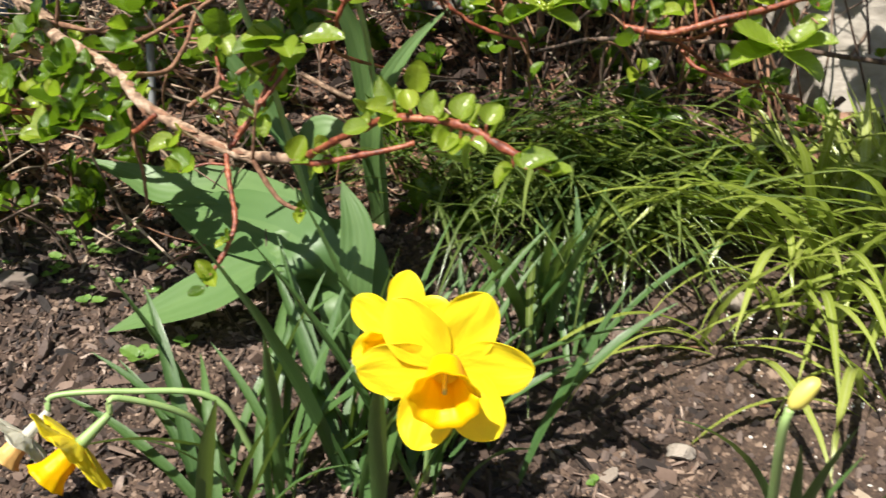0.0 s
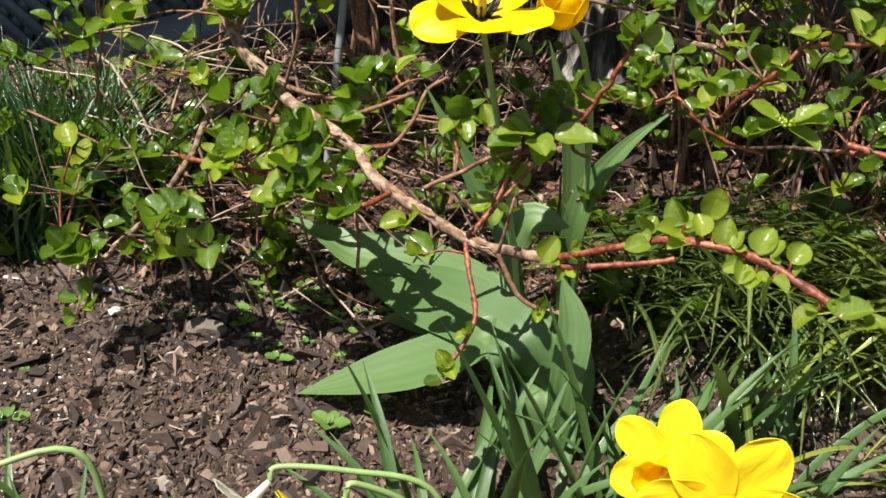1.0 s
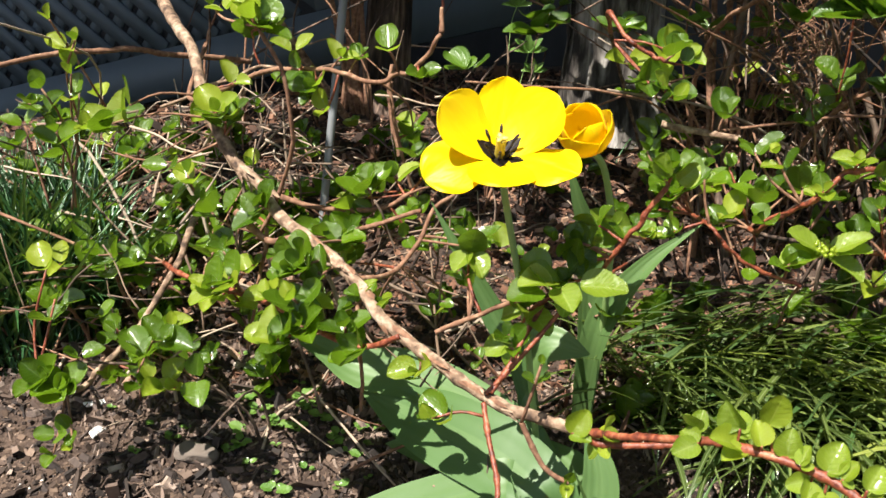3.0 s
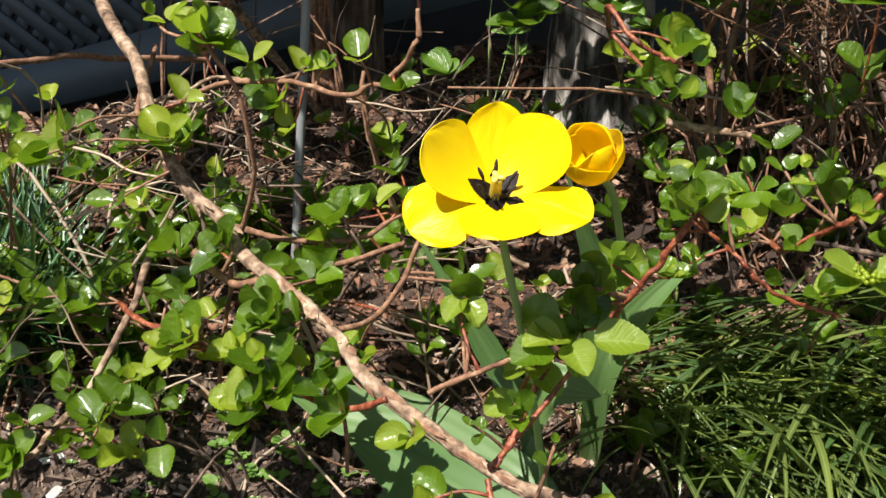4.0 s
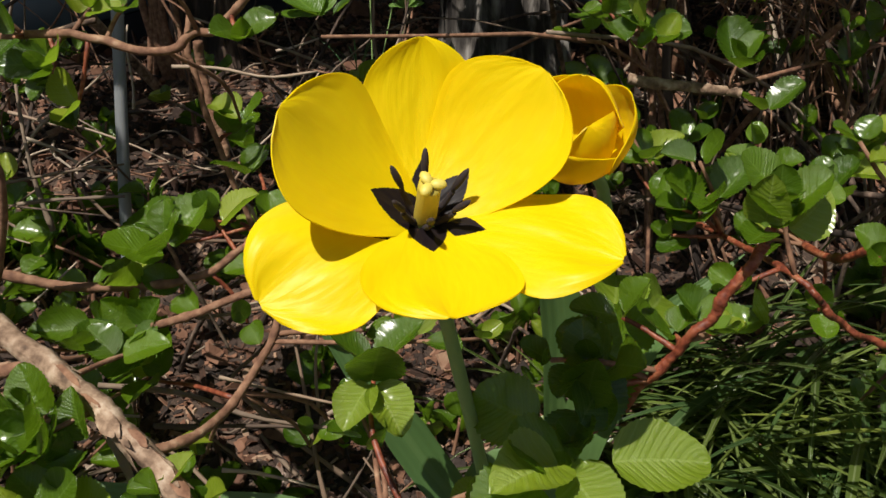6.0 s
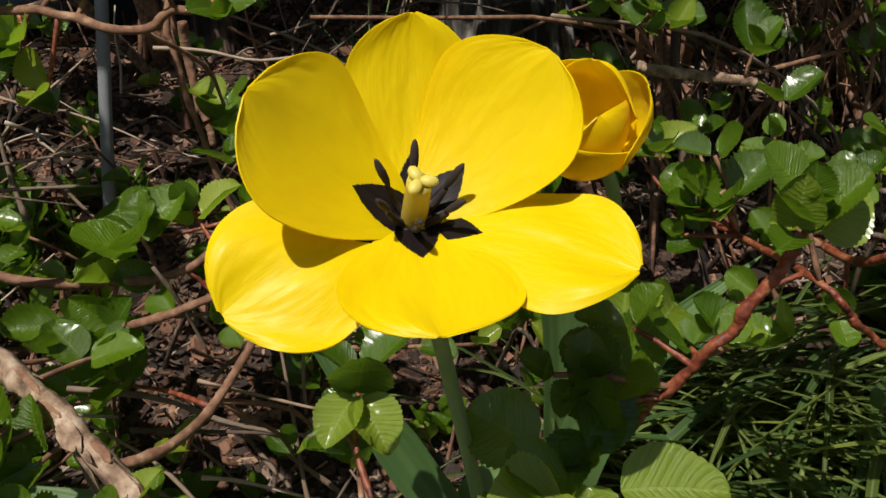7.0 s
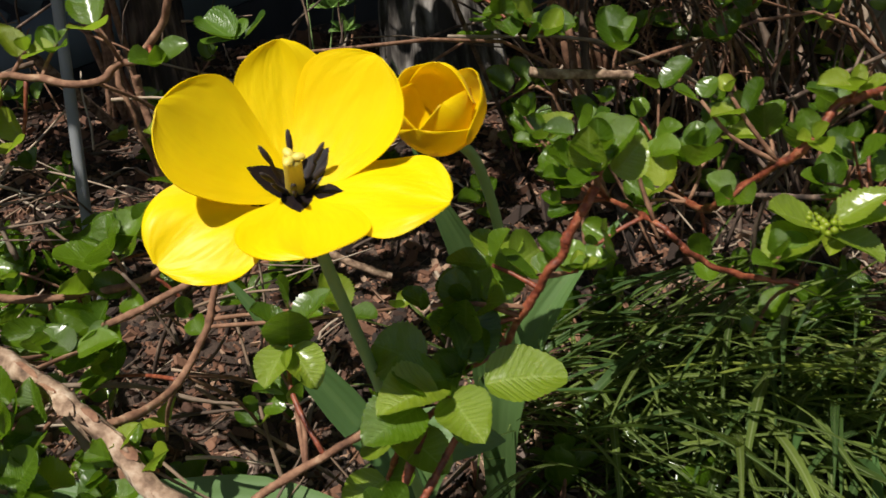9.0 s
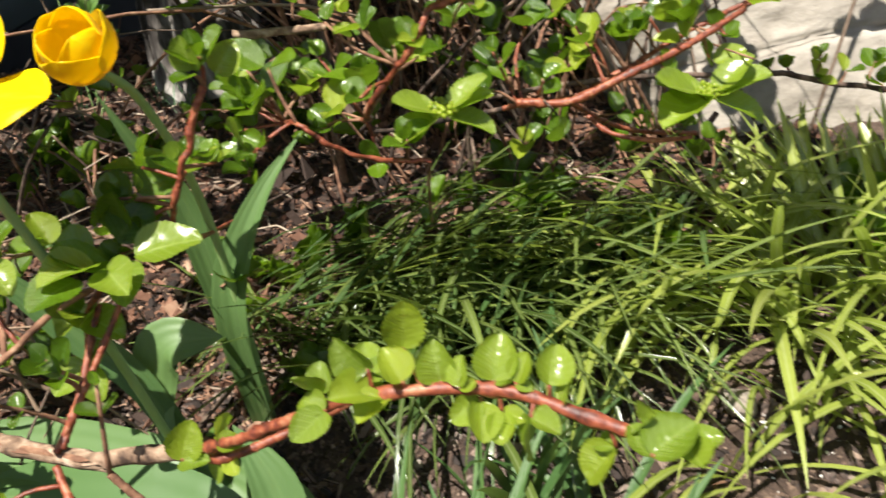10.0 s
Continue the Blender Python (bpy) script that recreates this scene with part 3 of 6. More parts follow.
def kinked(line, seed, size):
    """The line with a slight bend at every node, as woody twigs grow."""
    rnd = random.Random(seed * 7 + 3)
    length = sum((b - a).length for a, b in zip(line, line[1:]))
    step = max(2, round(len(line) * 0.035 / max(length, 0.035)))
    out, off, goal = [], Vector(), Vector()
    for i, p in enumerate(line):
        if i % step == 0:
            goal = Vector((rnd.uniform(-1, 1), rnd.uniform(-1, 1), rnd.uniform(-1, 1))) * size
        off = off.lerp(goal, min(1.0, 2.2 / step))
        edge = min(1.0, i / 3, (len(line) - 1 - i) / 3)
        out.append(p + off * edge)
    return out


def stem(shrub, pts, r0, r1, material, label="", size=0.034, seed=0, knobs=0.18, tipped=False, young=False):
    """A branch of a shrub; its line is kept, so that shoots can spring from it."""
    rnd = random.Random(seed)
    line = kinked(curve_points(pts, 40), seed, 0.0012 if material is TWIG_RED else 0.0026)
    if material is TWIG_RED and line[0].y > 1.3:
        # old wood at the foot, red only where the twig is young
        k = next((i for i, p in enumerate(line) if p.y < 1.0), 12)
        part("old_wood", tube(line[:k + 1:3] + [line[k]], r0, r0, 7, 24, 0.25, 0.04, seed), TRUNK_DARK, shrub)
        ob = part("branch", tube(line[k:], r0, r1, 9, None, 0.34, 0.045, seed), material, shrub, label)
    else:
        ob = part("branch", tube(line, r0, r1, 9, 120, 0.34 if material is TWIG_RED else knobs, 0.045, seed), material, shrub, label)
    LINES.setdefault(shrub.name, []).extend(line)
    if tipped:
        d = (line[-1] - line[-4]).normalized()
        shoot(shrub, line[-2], line[-1] + d * 0.012, size, rnd, 2, True, r1 * 0.8, TWIG_RED)
    return ob


def sprays(shrub, spots, seed, young=False, grow=1.0, up=Vector((-0.3, -0.6, 0.75))):
    """Leafy side shoots at the given places, each grown from the nearest branch; size in millimetres."""
    rnd = random.Random(seed)
    for x, y, z, size in spots:
        at = Vector((x, y, z))
        near = min(LINES[shrub.name], key=lambda p: (p - at).length + max(0, p.z - z) * 0.4)
        if (near - at).length > 0.13:
            near = at + Vector((rnd.uniform(-0.03, 0.03), rnd.uniform(0.02, 0.08), -0.10))
        k = size * 0.001 * grow
        tip = at - Vector((0, -0.2, 0.5)) * k * 0.4
        red = rnd.random() < 0.45
        shoot(shrub, near, tip, min(k, 0.034) * rnd.uniform(0.8, 1.05), rnd, 3 if size > 34 else rnd.choice((1, 2, 2)), young or rnd.random() < (0.52 if x < -0.2 else 0.15), 0.0016, TWIG_RED if red else TWIG_BROWN, up)


shrub = thing("hydrangea_shrub", on_ground(-0.52, 1.70), "sprawling hydrangea with peeling tan stems and fresh green leaves", "shrub", "hydrangea shrubs")
stem(shrub, [on_ground(-0.50, 1.66, -0.03), (-0.63, 1.38, 0.62), (-0.66, 1.12, 0.60), (-0.586, 0.985, 0.535), (-0.538, 0.930, 0.495), (-0.497, 0.874, 0.432), (-0.454, 0.846, 0.382), (-0.428, 0.830, 0.364), (-0.375, 0.790, 0.333), (-0.340, 0.762, 0.314),
             (-0.312, 0.742, 0.303), (-0.287, 0.722, 0.290), (-0.260, 0.700, 0.267), (-0.229, 0.682, 0.247), (-0.199, 0.664, 0.236), (-0.147, 0.635, 0.219), (-0.119, 0.615, 0.215), (-0.070, 0.590, 0.214)], 0.0074, 0.0052, BARK, "thick arching stem with peeling tan bark", seed=1, knobs=0.20)
stem(shrub, [(-0.072, 0.588, 0.214), (-0.040, 0.544, 0.230), (-0.003, 0.508, 0.249), (0.024, 0.484, 0.256), (0.071, 0.459, 0.251), (0.108, 0.430, 0.235), (0.126, 0.414, 0.226)], 0.0030, 0.0030, TWIG_RED, "smooth red young stem", seed=2)
stem(shrub, [(-0.072, 0.588, 0.214), (-0.054, 0.570, 0.213), (-0.009, 0.561, 0.221), (0.031, 0.561, 0.229)], 0.0030, 0.0022, TWIG_RED, seed=3)
stem(shrub, [(-0.291, 0.722, 0.293), (-0.272, 0.740, 0.291), (-0.256, 0.782, 0.295), (-0.238, 0.790, 0.320), (-0.227, 0.799, 0.354), (-0.205, 0.807, 0.370)], 0.0029, 0.0020, TWIG_BROWN, seed=4)
stem(shrub, [(-0.420, 0.850, 0.351), (-0.379, 0.850, 0.341), (-0.337, 0.850, 0.339), (-0.283, 0.850, 0.345), (-0.259, 0.850, 0.362)], 0.0034, 0.0022, TWIG_BROWN, seed=5)
stem(shrub, [(-0.60, 1.12, 0.52), (-0.559, 0.977, 0.443), (-0.457, 0.935, 0.480), (-0.370, 0.892, 0.491), (-0.314, 0.875, 0.477), (-0.269, 0.867, 0.494), (-0.240, 0.850, 0.524), (-0.236, 0.850, 0.559)], 0.0029, 0.0024, TWIG_BROWN, seed=6, tipped=True)
stem(shrub, [(-0.429, 0.850, 0.298), (-0.402, 0.833, 0.348), (-0.380, 0.807, 0.406), (-0.379, 0.790, 0.459), (-0.392, 0.782, 0.503), (-0.411, 0.782, 0.525)], 0.0024, 0.0019, TWIG_BROWN, seed=7, tipped=True)
stem(shrub, [(-0.56, 1.05, 0.32), (-0.531, 0.918, 0.299), (-0.533, 0.875, 0.258), (-0.554, 0.833, 0.198), (-0.572, 0.790, 0.160), (-0.603, 0.765, 0.132), (-0.631, 0.748, 0.151)], 0.0044, 0.0028, BARK, seed=8)
stem(shrub, [(-0.56, 0.90, 0.25), (-0.502, 0.833, 0.251), (-0.431, 0.790, 0.251), (-0.366, 0.748, 0.248), (-0.307, 0.714, 0.233), (-0.268, 0.697, 0.232), (-0.235, 0.680, 0.251)], 0.0030, 0.0026, TWIG_RED, seed=9)
stem(shrub, [(-0.151, 0.625, 0.216), (-0.143, 0.603, 0.193), (-0.132, 0.574, 0.163), (-0.137, 0.561, 0.143), (-0.149, 0.548, 0.121)], 0.0024, 0.0020, TWIG_RED, seed=10)
stem(shrub, [(-0.118, 0.595, 0.214), (-0.103, 0.595, 0.187), (-0.092, 0.595, 0.173), (-0.077, 0.595, 0.166)], 0.0024, 0.0020, TWIG_BROWN, seed=11)
stem(shrub, [(-0.202, 0.680, 0.258), (-0.170, 0.680, 0.273), (-0.145, 0.671, 0.291), (-0.109, 0.667, 0.303)], 0.0024, 0.0020, TWIG_BROWN, seed=12)
stem(shrub, [(-0.146, 0.629, 0.224), (-0.131, 0.646, 0.248), (-0.120, 0.663, 0.271), (-0.109, 0.667, 0.293)], 0.0024, 0.0020, TWIG_RED, seed=13)
stem(shrub, [(-0.60, 1.30, 0.50), (-0.75, 1.10, 0.50), (-0.86, 0.98, 0.46), (-0.95, 0.92, 0.42)], 0.0045, 0.0026, TWIG_BROWN, seed=14, tipped=True)
stem(shrub, [(-0.58, 1.25, 0.54), (-0.50, 1.15, 0.60), (-0.42, 1.04, 0.60), (-0.35, 0.98, 0.66)], 0.0045, 0.0026, TWIG_BROWN, seed=15, tipped=True)
sprays(shrub, [(-0.432, 0.850, 0.329, 31), (-0.407, 0.850, 0.319, 25), (-0.307, 0.850, 0.374, 39), (-0.322, 0.850, 0.344, 29), (-0.299, 0.850, 0.340, 29), (-0.280, 0.867, 0.382, 32), (-0.240, 0.867, 0.374, 28), (-0.334, 0.808, 0.320, 30), (-0.315, 0.807, 0.318, 30), (-0.310, 0.825, 0.291, 31), (-0.260, 0.850, 0.317, 21)], seed=100)
sprays(shrub, [(-0.345, 0.731, 0.307, 37), (-0.327, 0.731, 0.292, 28), (-0.379, 0.892, 0.471, 32), (-0.365, 0.892, 0.450, 28), (-0.290, 0.850, 0.519, 34), (-0.252, 0.850, 0.491, 24), (-0.275, 0.952, 0.434, 28), (-0.268, 0.952, 0.413, 28), (-0.351, 0.892, 0.509, 27), (-0.329, 0.892, 0.512, 23), (-0.406, 0.892, 0.512, 25)], seed=101)
sprays(shrub, [(-0.399, 0.892, 0.491, 21), (-0.455, 0.850, 0.444, 28), (-0.468, 0.850, 0.430, 24), (-0.423, 0.807, 0.519, 27), (-0.401, 0.807, 0.525, 22), (-0.177, 0.731, 0.335, 28), (-0.187, 0.731, 0.315, 21), (-0.177, 0.731, 0.307, 24), (-0.117, 0.807, 0.320, 28), (-0.165, 0.807, 0.326, 24), (-0.225, 0.850, 0.231, 20)], seed=102)
sprays(shrub, [(-0.203, 0.850, 0.231, 17), (-0.292, 0.850, 0.228, 20), (-0.417, 0.739, 0.280, 30), (-0.436, 0.765, 0.303, 26), (-0.418, 0.807, 0.281, 24), (-0.380, 0.739, 0.269, 29), (-0.337, 0.731, 0.262, 28), (-0.326, 0.714, 0.248, 29), (-0.289, 0.714, 0.269, 22), (-0.276, 0.714, 0.282, 20)], seed=103)
sprays(shrub, [(-0.662, 0.833, 0.529, 31), (-0.633, 0.833, 0.508, 28), (-0.638, 0.833, 0.473, 31), (-0.673, 0.833, 0.455, 34), (-0.657, 0.833, 0.409, 38), (-0.614, 0.833, 0.416, 38), (-0.694, 0.833, 0.413, 32), (-0.571, 0.833, 0.443, 31), (-0.471, 0.833, 0.444, 40), (-0.478, 0.833, 0.553, 27), (-0.405, 0.782, 0.530, 37)], seed=104)
sprays(shrub, [(-0.525, 0.833, 0.380, 34), (-0.409, 0.790, 0.345, 32), (-0.482, 0.833, 0.338, 41), (-0.471, 0.833, 0.294, 41), (-0.349, 0.722, 0.299, 33), (-0.440, 0.765, 0.258, 35), (-0.334, 0.697, 0.256, 51), (-0.356, 0.697, 0.238, 38), (-0.273, 0.697, 0.235, 35), (-0.290, 0.697, 0.255, 27), (-0.480, 0.748, 0.158, 35)], seed=105)
sprays(shrub, [(-0.456, 0.748, 0.170, 29), (-0.630, 0.765, 0.268, 27), (-0.621, 0.765, 0.236, 27), (-0.619, 0.739, 0.155, 42), (-0.597, 0.739, 0.151, 36), (-0.606, 0.731, 0.077, 30), (-0.584, 0.731, 0.087, 24), (-0.259, 0.714, 0.270, 27), (-0.214, 0.672, 0.222, 28), (-0.193, 0.612, 0.207, 26), (-0.319, 0.825, 0.318, 37)], seed=106)
sprays(shrub, [(-0.565, 0.790, 0.202, 28), (-0.591, 0.892, 0.256, 31), (-0.641, 0.892, 0.259, 31), (-0.431, 0.807, 0.236, 31), (-0.476, 0.892, 0.472, 29)], seed=107)


def single_leaves(shrub, spots, face, seed):
    """Young leaves that each spring from the nearest point of a branch; size in millimetres."""
    rnd = random.Random(seed)
    for x, y, z, size in spots:
        mid = Vector((x, y, z))
        near = min(LINES[shrub.name], key=lambda p: (p - mid).length)
        way = mid - near + Vector((rnd.uniform(-1, 1), rnd.uniform(-0.8, 0.8), rnd.uniform(-0.5, 0.5))) * size * 0.0005
        base = mid - way.normalized() * size * 0.0005
        part("twig", tube([near, near.lerp(base, 0.6), base], 0.0011, 0.0009, 5, 4), TWIG_RED, shrub)
        part("leaf", rnd.choice(YOUNG + VEINED), None, shrub, m=frame_of(base, way, Vector(face) + Vector((rnd.uniform(-0.9, 0.9), rnd.uniform(-0.3, 0.6), rnd.uniform(-0.5, 0.7))), size * 0.00094))
        side = way.cross(Vector(face)).normalized() * rnd.choice((-1, 1))
        if rnd.random() < 0.7:
            part("leaf", rnd.choice(YOUNG[:2] + VEINED), None, shrub, m=frame_of(base, way.normalized() * rnd.uniform(-0.1, 0.6) + side, Vector(face) + Vector((rnd.uniform(-0.6, 0.6), rnd.uniform(-0.6, 0.3), rnd.uniform(-0.3, 0.9))), size * rnd.uniform(0.0005, 0.0008)))


single_leaves(shrub, [(0.043, 0.475, 0.288, 26), (0.034, 0.475, 0.271, 18), (0.017, 0.480, 0.278, 22), (0.025, 0.490, 0.272, 18), (0.052, 0.470, 0.268, 20), (0.060, 0.462, 0.264, 15), (0.013, 0.475, 0.263, 22), (0.020, 0.474, 0.254, 18), (-0.004, 0.500, 0.264, 20),
                      (-0.008, 0.490, 0.248, 22), (0.063, 0.455, 0.240, 21), (0.070, 0.452, 0.236, 16), (0.079, 0.445, 0.231, 22), (0.077, 0.460, 0.266, 22), (0.085, 0.452, 0.261, 15), (0.097, 0.445, 0.261, 19), (0.103, 0.432, 0.217, 22), (0.098, 0.440, 0.250, 14),
                      (0.128, 0.410, 0.231, 24), (0.134, 0.406, 0.222, 22), (0.120, 0.418, 0.238, 17), (-0.072, 0.580, 0.226, 26), (-0.050, 0.570, 0.228, 22), (-0.060, 0.574, 0.205, 18)], (-0.25, -0.7, 0.75), 140)
sprays(shrub, [(-0.165, 0.612, 0.267, 14), (-0.272, 0.722, 0.275, 17), (-0.293, 0.722, 0.254, 20), (-0.134, 0.612, 0.285, 22), (-0.130, 0.612, 0.272, 16), (-0.106, 0.578, 0.272, 13)], seed=119)
sprays(shrub, [(-0.149, 0.546, 0.124, 18), (-0.137, 0.558, 0.150, 14), (-0.155, 0.548, 0.112, 15), (-0.077, 0.593, 0.168, 13)], seed=120, young=True)

for k, pts in enumerate(([(-0.410, 0.825, 0.316), (-0.413, 0.816, 0.259), (-0.423, 0.807, 0.183)], [(-0.327, 0.773, 0.281), (-0.313, 0.765, 0.248), (-0.308, 0.765, 0.207)],
                         [(-0.290, 0.745, 0.275), (-0.284, 0.739, 0.217), (-0.28, 0.745, 0.15)], [(-0.466, 0.867, 0.403), (-0.450, 0.867, 0.342), (-0.451, 0.850, 0.272)])):
    stem(shrub, pts, 0.0024, 0.0018, TWIG_DRY if k % 2 else TWIG_BROWN, "thin dry upright stem", seed=70 + k)
for k, pts in enumerate(([(-0.62, 1.02, 0.43), (-0.523, 0.977, 0.466), (-0.459, 0.952, 0.488), (-0.403, 0.935, 0.485), (-0.362, 0.935, 0.497)], [(-0.301, 0.935, 0.50), (-0.300, 0.935, 0.455), (-0.288, 0.952, 0.405), (-0.27, 0.97, 0.33)])):
    stem(shrub, pts, 0.0022, 0.0020, BARK if k == 0 else TWIG_BROWN, "", seed=80 + k)

stem(shrub, [(-0.329, 1.080, 0.481), (-0.324, 1.090, 0.431), (-0.314, 1.093, 0.382)], 0.0042, 0.0030, TWIG_BROWN, "bare brown twig", seed=90)
stem(shrub, [(0.024, 1.040, 0.450), (0.072, 1.040, 0.445), (0.117, 1.038, 0.437)], 0.0046, 0.0040, BARK, "short pale dead twig", seed=91)
stem(shrub, [(-0.199, 1.200, 0.278), (-0.164, 1.195, 0.258), (-0.120, 1.192, 0.238)], 0.0040, 0.0046, BARK, seed=92)
stem(shrub, [(-0.309, 0.820, 0.323), (-0.274, 0.810, 0.337), (-0.239, 0.800, 0.351)], 0.0026, 0.0022, TWIG_BROWN, seed=93)
stem(shrub, [(-0.436, 0.800, 0.335), (-0.400, 0.790, 0.310), (-0.366, 0.780, 0.317), (-0.352, 0.770, 0.322)], 0.0040, 0.0030, TWIG_BROWN, seed=94)

# shreds of bark that lift from the thick stem
flake = random.Random(5)
main = LINES[shrub.name][10:40]
for k in range(90):
    i = flake.randrange(0, len(main) - 3)
    a = flake.uniform(0, 6.28)
    out = Vector((math.cos(a), -abs(math.sin(a)) * 0.8, 0.6 * math.sin(a) + 0.2)).normalized()
    r = 0.0074 - 0.0022 * (i + 10) / 40
    pts = [main[i] + out * r * 0.9, main[i].lerp(main[i + 1], 0.6) + out * r * flake.uniform(1.0, 1.3), main[i].lerp(main[i + 1], 1.2 + flake.random()) + out * r * flake.uniform(1.0, 1.7)]
    part("bark_shred", ribbon(pts, flake.uniform(0.003, 0.008), out, -0.5, 0.05, 6, 2, None, flake.uniform(-0.6, 0.6), k), BARK if k % 3 else TWIG_BROWN, shrub)

vine = thing("hydrangea_shrub", on_ground(0.16, 1.42), "hydrangea with red young twigs and opening flower buds", "shrub", "hydrangea shrubs")
stem(vine, [on_ground(0.10, 1.35), (0.02, 1.1, 0.27), (-0.035, 0.86, 0.29), (-0.060, 0.722, 0.308), (-0.054, 0.697, 0.332), (-0.037, 0.680, 0.362), (-0.023, 0.671, 0.390), (-0.013, 0.671, 0.405)], 0.0017, 0.0025, TWIG_RED, "smooth red upright twig", seed=21)
stem(vine, [on_ground(0.10, 1.35), (0.05, 1.1, 0.34), (0.040, 0.80, 0.365), (0.046, 0.748, 0.360), (0.054, 0.748, 0.351), (0.077, 0.756, 0.332), (0.110, 0.765, 0.320), (0.134, 0.765, 0.313)], 0.0018, 0.0019, TWIG_RED, seed=22)
stem(vine, [on_ground(0.16, 1.40), (0.15, 1.1, 0.33), (0.105, 0.85, 0.350), (0.121, 0.790, 0.379), (0.138, 0.765, 0.399), (0.161, 0.762, 0.423), (0.194, 0.765, 0.427), (0.234, 0.765, 0.431), (0.290, 0.765, 0.431)], 0.0026, 0.0026, TWIG_RED, seed=23, tipped=True)
stem(vine, [on_ground(0.16, 1.42), (0.20, 1.1, 0.31), (0.276, 0.99, 0.317), (0.338, 0.977, 0.311), (0.387, 0.952, 0.325), (0.452, 0.935, 0.348), (0.530, 0.918, 0.368)], 0.0028, 0.0026, TWIG_RED, seed=24, tipped=True)
stem(vine, [(0.257, 0.900, 0.327), (0.302, 0.880, 0.318), (0.365, 0.860, 0.332), (0.408, 0.860, 0.341), (0.483, 0.860, 0.364)], 0.0042, 0.0030, TWIG_RED, seed=33, tipped=True)
stem(vine, [(0.325, 0.900, 0.298), (0.336, 0.880, 0.280), (0.365, 0.860, 0.267), (0.403, 0.850, 0.261)], 0.0024, 0.0022, TWIG_RED, seed=34)
stem(vine, [(0.338, 0.977, 0.308), (0.384, 1.003, 0.276), (0.437, 1.020, 0.250), (0.513, 1.037, 0.228)], 0.003, 0.0024, TWIG_RED, seed=25)
stem(vine, [on_ground(0.24, 1.42), (0.42, 1.16, 0.31), (0.603, 1.030, 0.278), (0.644, 1.020, 0.265), (0.688, 1.010, 0.246), (0.746, 1.000, 0.226), (0.825, 0.990, 0.196)], 0.0034, 0.0020, TWIG_RED, seed=26, tipped=True)
stem(vine, [on_ground(0.08, 1.45), (-0.02, 1.15, 0.50), (-0.062, 0.90, 0.565), (-0.044, 0.850, 0.539), (-0.025, 0.850, 0.526), (-0.003, 0.850, 0.517)], 0.0024, 0.0020, TWIG_RED, seed=27)
stem(vine, [on_ground(0.12, 1.42), (0.10, 1.25, 0.55), (0.16, 1.05, 0.62), (0.22, 0.95, 0.60)], 0.0040, 0.0026, TWIG_BROWN, seed=28, tipped=True)
stem(vine, [on_ground(0.22, 1.42), (0.32, 1.25, 0.50), (0.42, 1.10, 0.50), (0.48, 1.02, 0.46)], 0.0040, 0.0026, TWIG_BROWN, seed=29, tipped=True)
sprays(vine, [(-0.090, 0.671, 0.322, 19), (-0.081, 0.680, 0.356, 28), (-0.083, 0.680, 0.335, 30), (-0.099, 0.680, 0.356, 22), (-0.064, 0.697, 0.369, 22), (-0.039, 0.697, 0.359, 18)], seed=108)
sprays(vine, [(-0.019, 0.697, 0.360, 19), (-0.011, 0.663, 0.427, 25), (-0.016, 0.663, 0.416, 18), (-0.003, 0.926, 0.426, 28), (0.014, 0.926, 0.404, 25), (0.013, 0.850, 0.394, 31), (0.006, 0.850, 0.369, 23), (0.031, 0.977, 0.487, 41), (0.012, 0.977, 0.482, 29)], seed=109)
sprays(vine, [(0.006, 0.850, 0.532, 32), (0.017, 0.850, 0.519, 20), (0.083, 0.782, 0.435, 20), (0.101, 0.782, 0.438, 20), (0.092, 0.765, 0.375, 22), (0.222, 1.020, 0.489, 38)], seed=110)
sprays(vine, [(0.193, 1.020, 0.493, 31), (0.142, 0.850, 0.254, 26), (-0.021, 1.020, 0.519, 28), (0.007, 0.765, 0.355, 18)], seed=111)
sprays(vine, [(0.119, 0.756, 0.339, 25)], seed=112)
sprays(vine, [(0.091, 0.935, 0.414, 28), (0.121, 0.892, 0.391, 35), (0.134, 0.807, 0.413, 31), (0.153, 0.807, 0.396, 27), (0.301, 0.935, 0.343, 30), (0.327, 0.892, 0.390, 34), (0.399, 0.935, 0.373, 37), (0.242, 0.892, 0.384, 31), (0.219, 0.892, 0.355, 31), (0.353, 0.935, 0.357, 31), (0.434, 0.892, 0.374, 35)], seed=113)
sprays(vine, [(0.480, 0.892, 0.348, 33), (0.464, 0.977, 0.259, 31), (0.071, 0.892, 0.352, 25), (0.425, 0.935, 0.379, 28), (0.294, 0.935, 0.399, 33), (0.197, 0.850, 0.412, 29), (0.094, 0.892, 0.362, 27), (0.075, 0.935, 0.391, 28), (0.033, 0.850, 0.391, 27), (0.021, 0.850, 0.416, 27), (0.274, 0.952, 0.354, 28)], seed=114)
sprays(vine, [(0.140, 0.755, 0.408, 24), (0.165, 0.752, 0.436, 26), (0.190, 0.752, 0.420, 22), (0.215, 0.755, 0.444, 28), (0.250, 0.755, 0.440, 24), (0.285, 0.755, 0.445, 26), (0.27, 0.755, 0.418, 22)], seed=117, young=True)
sprays(vine, [(0.393, 0.977, 0.287, 27), (0.336, 0.977, 0.365, 29), (0.106, 0.850, 0.317, 24)], seed=115)
sprays(vine, [(0.615, 1.030, 0.287, 20), (0.640, 1.030, 0.283, 20), (0.672, 1.010, 0.289, 24), (0.666, 1.010, 0.262, 22), (0.697, 1.000, 0.263, 24), (0.739, 1.000, 0.267, 30), (0.742, 1.000, 0.239, 24), (0.774, 1.000, 0.245, 26), (0.795, 0.990, 0.220, 26)], seed=116)

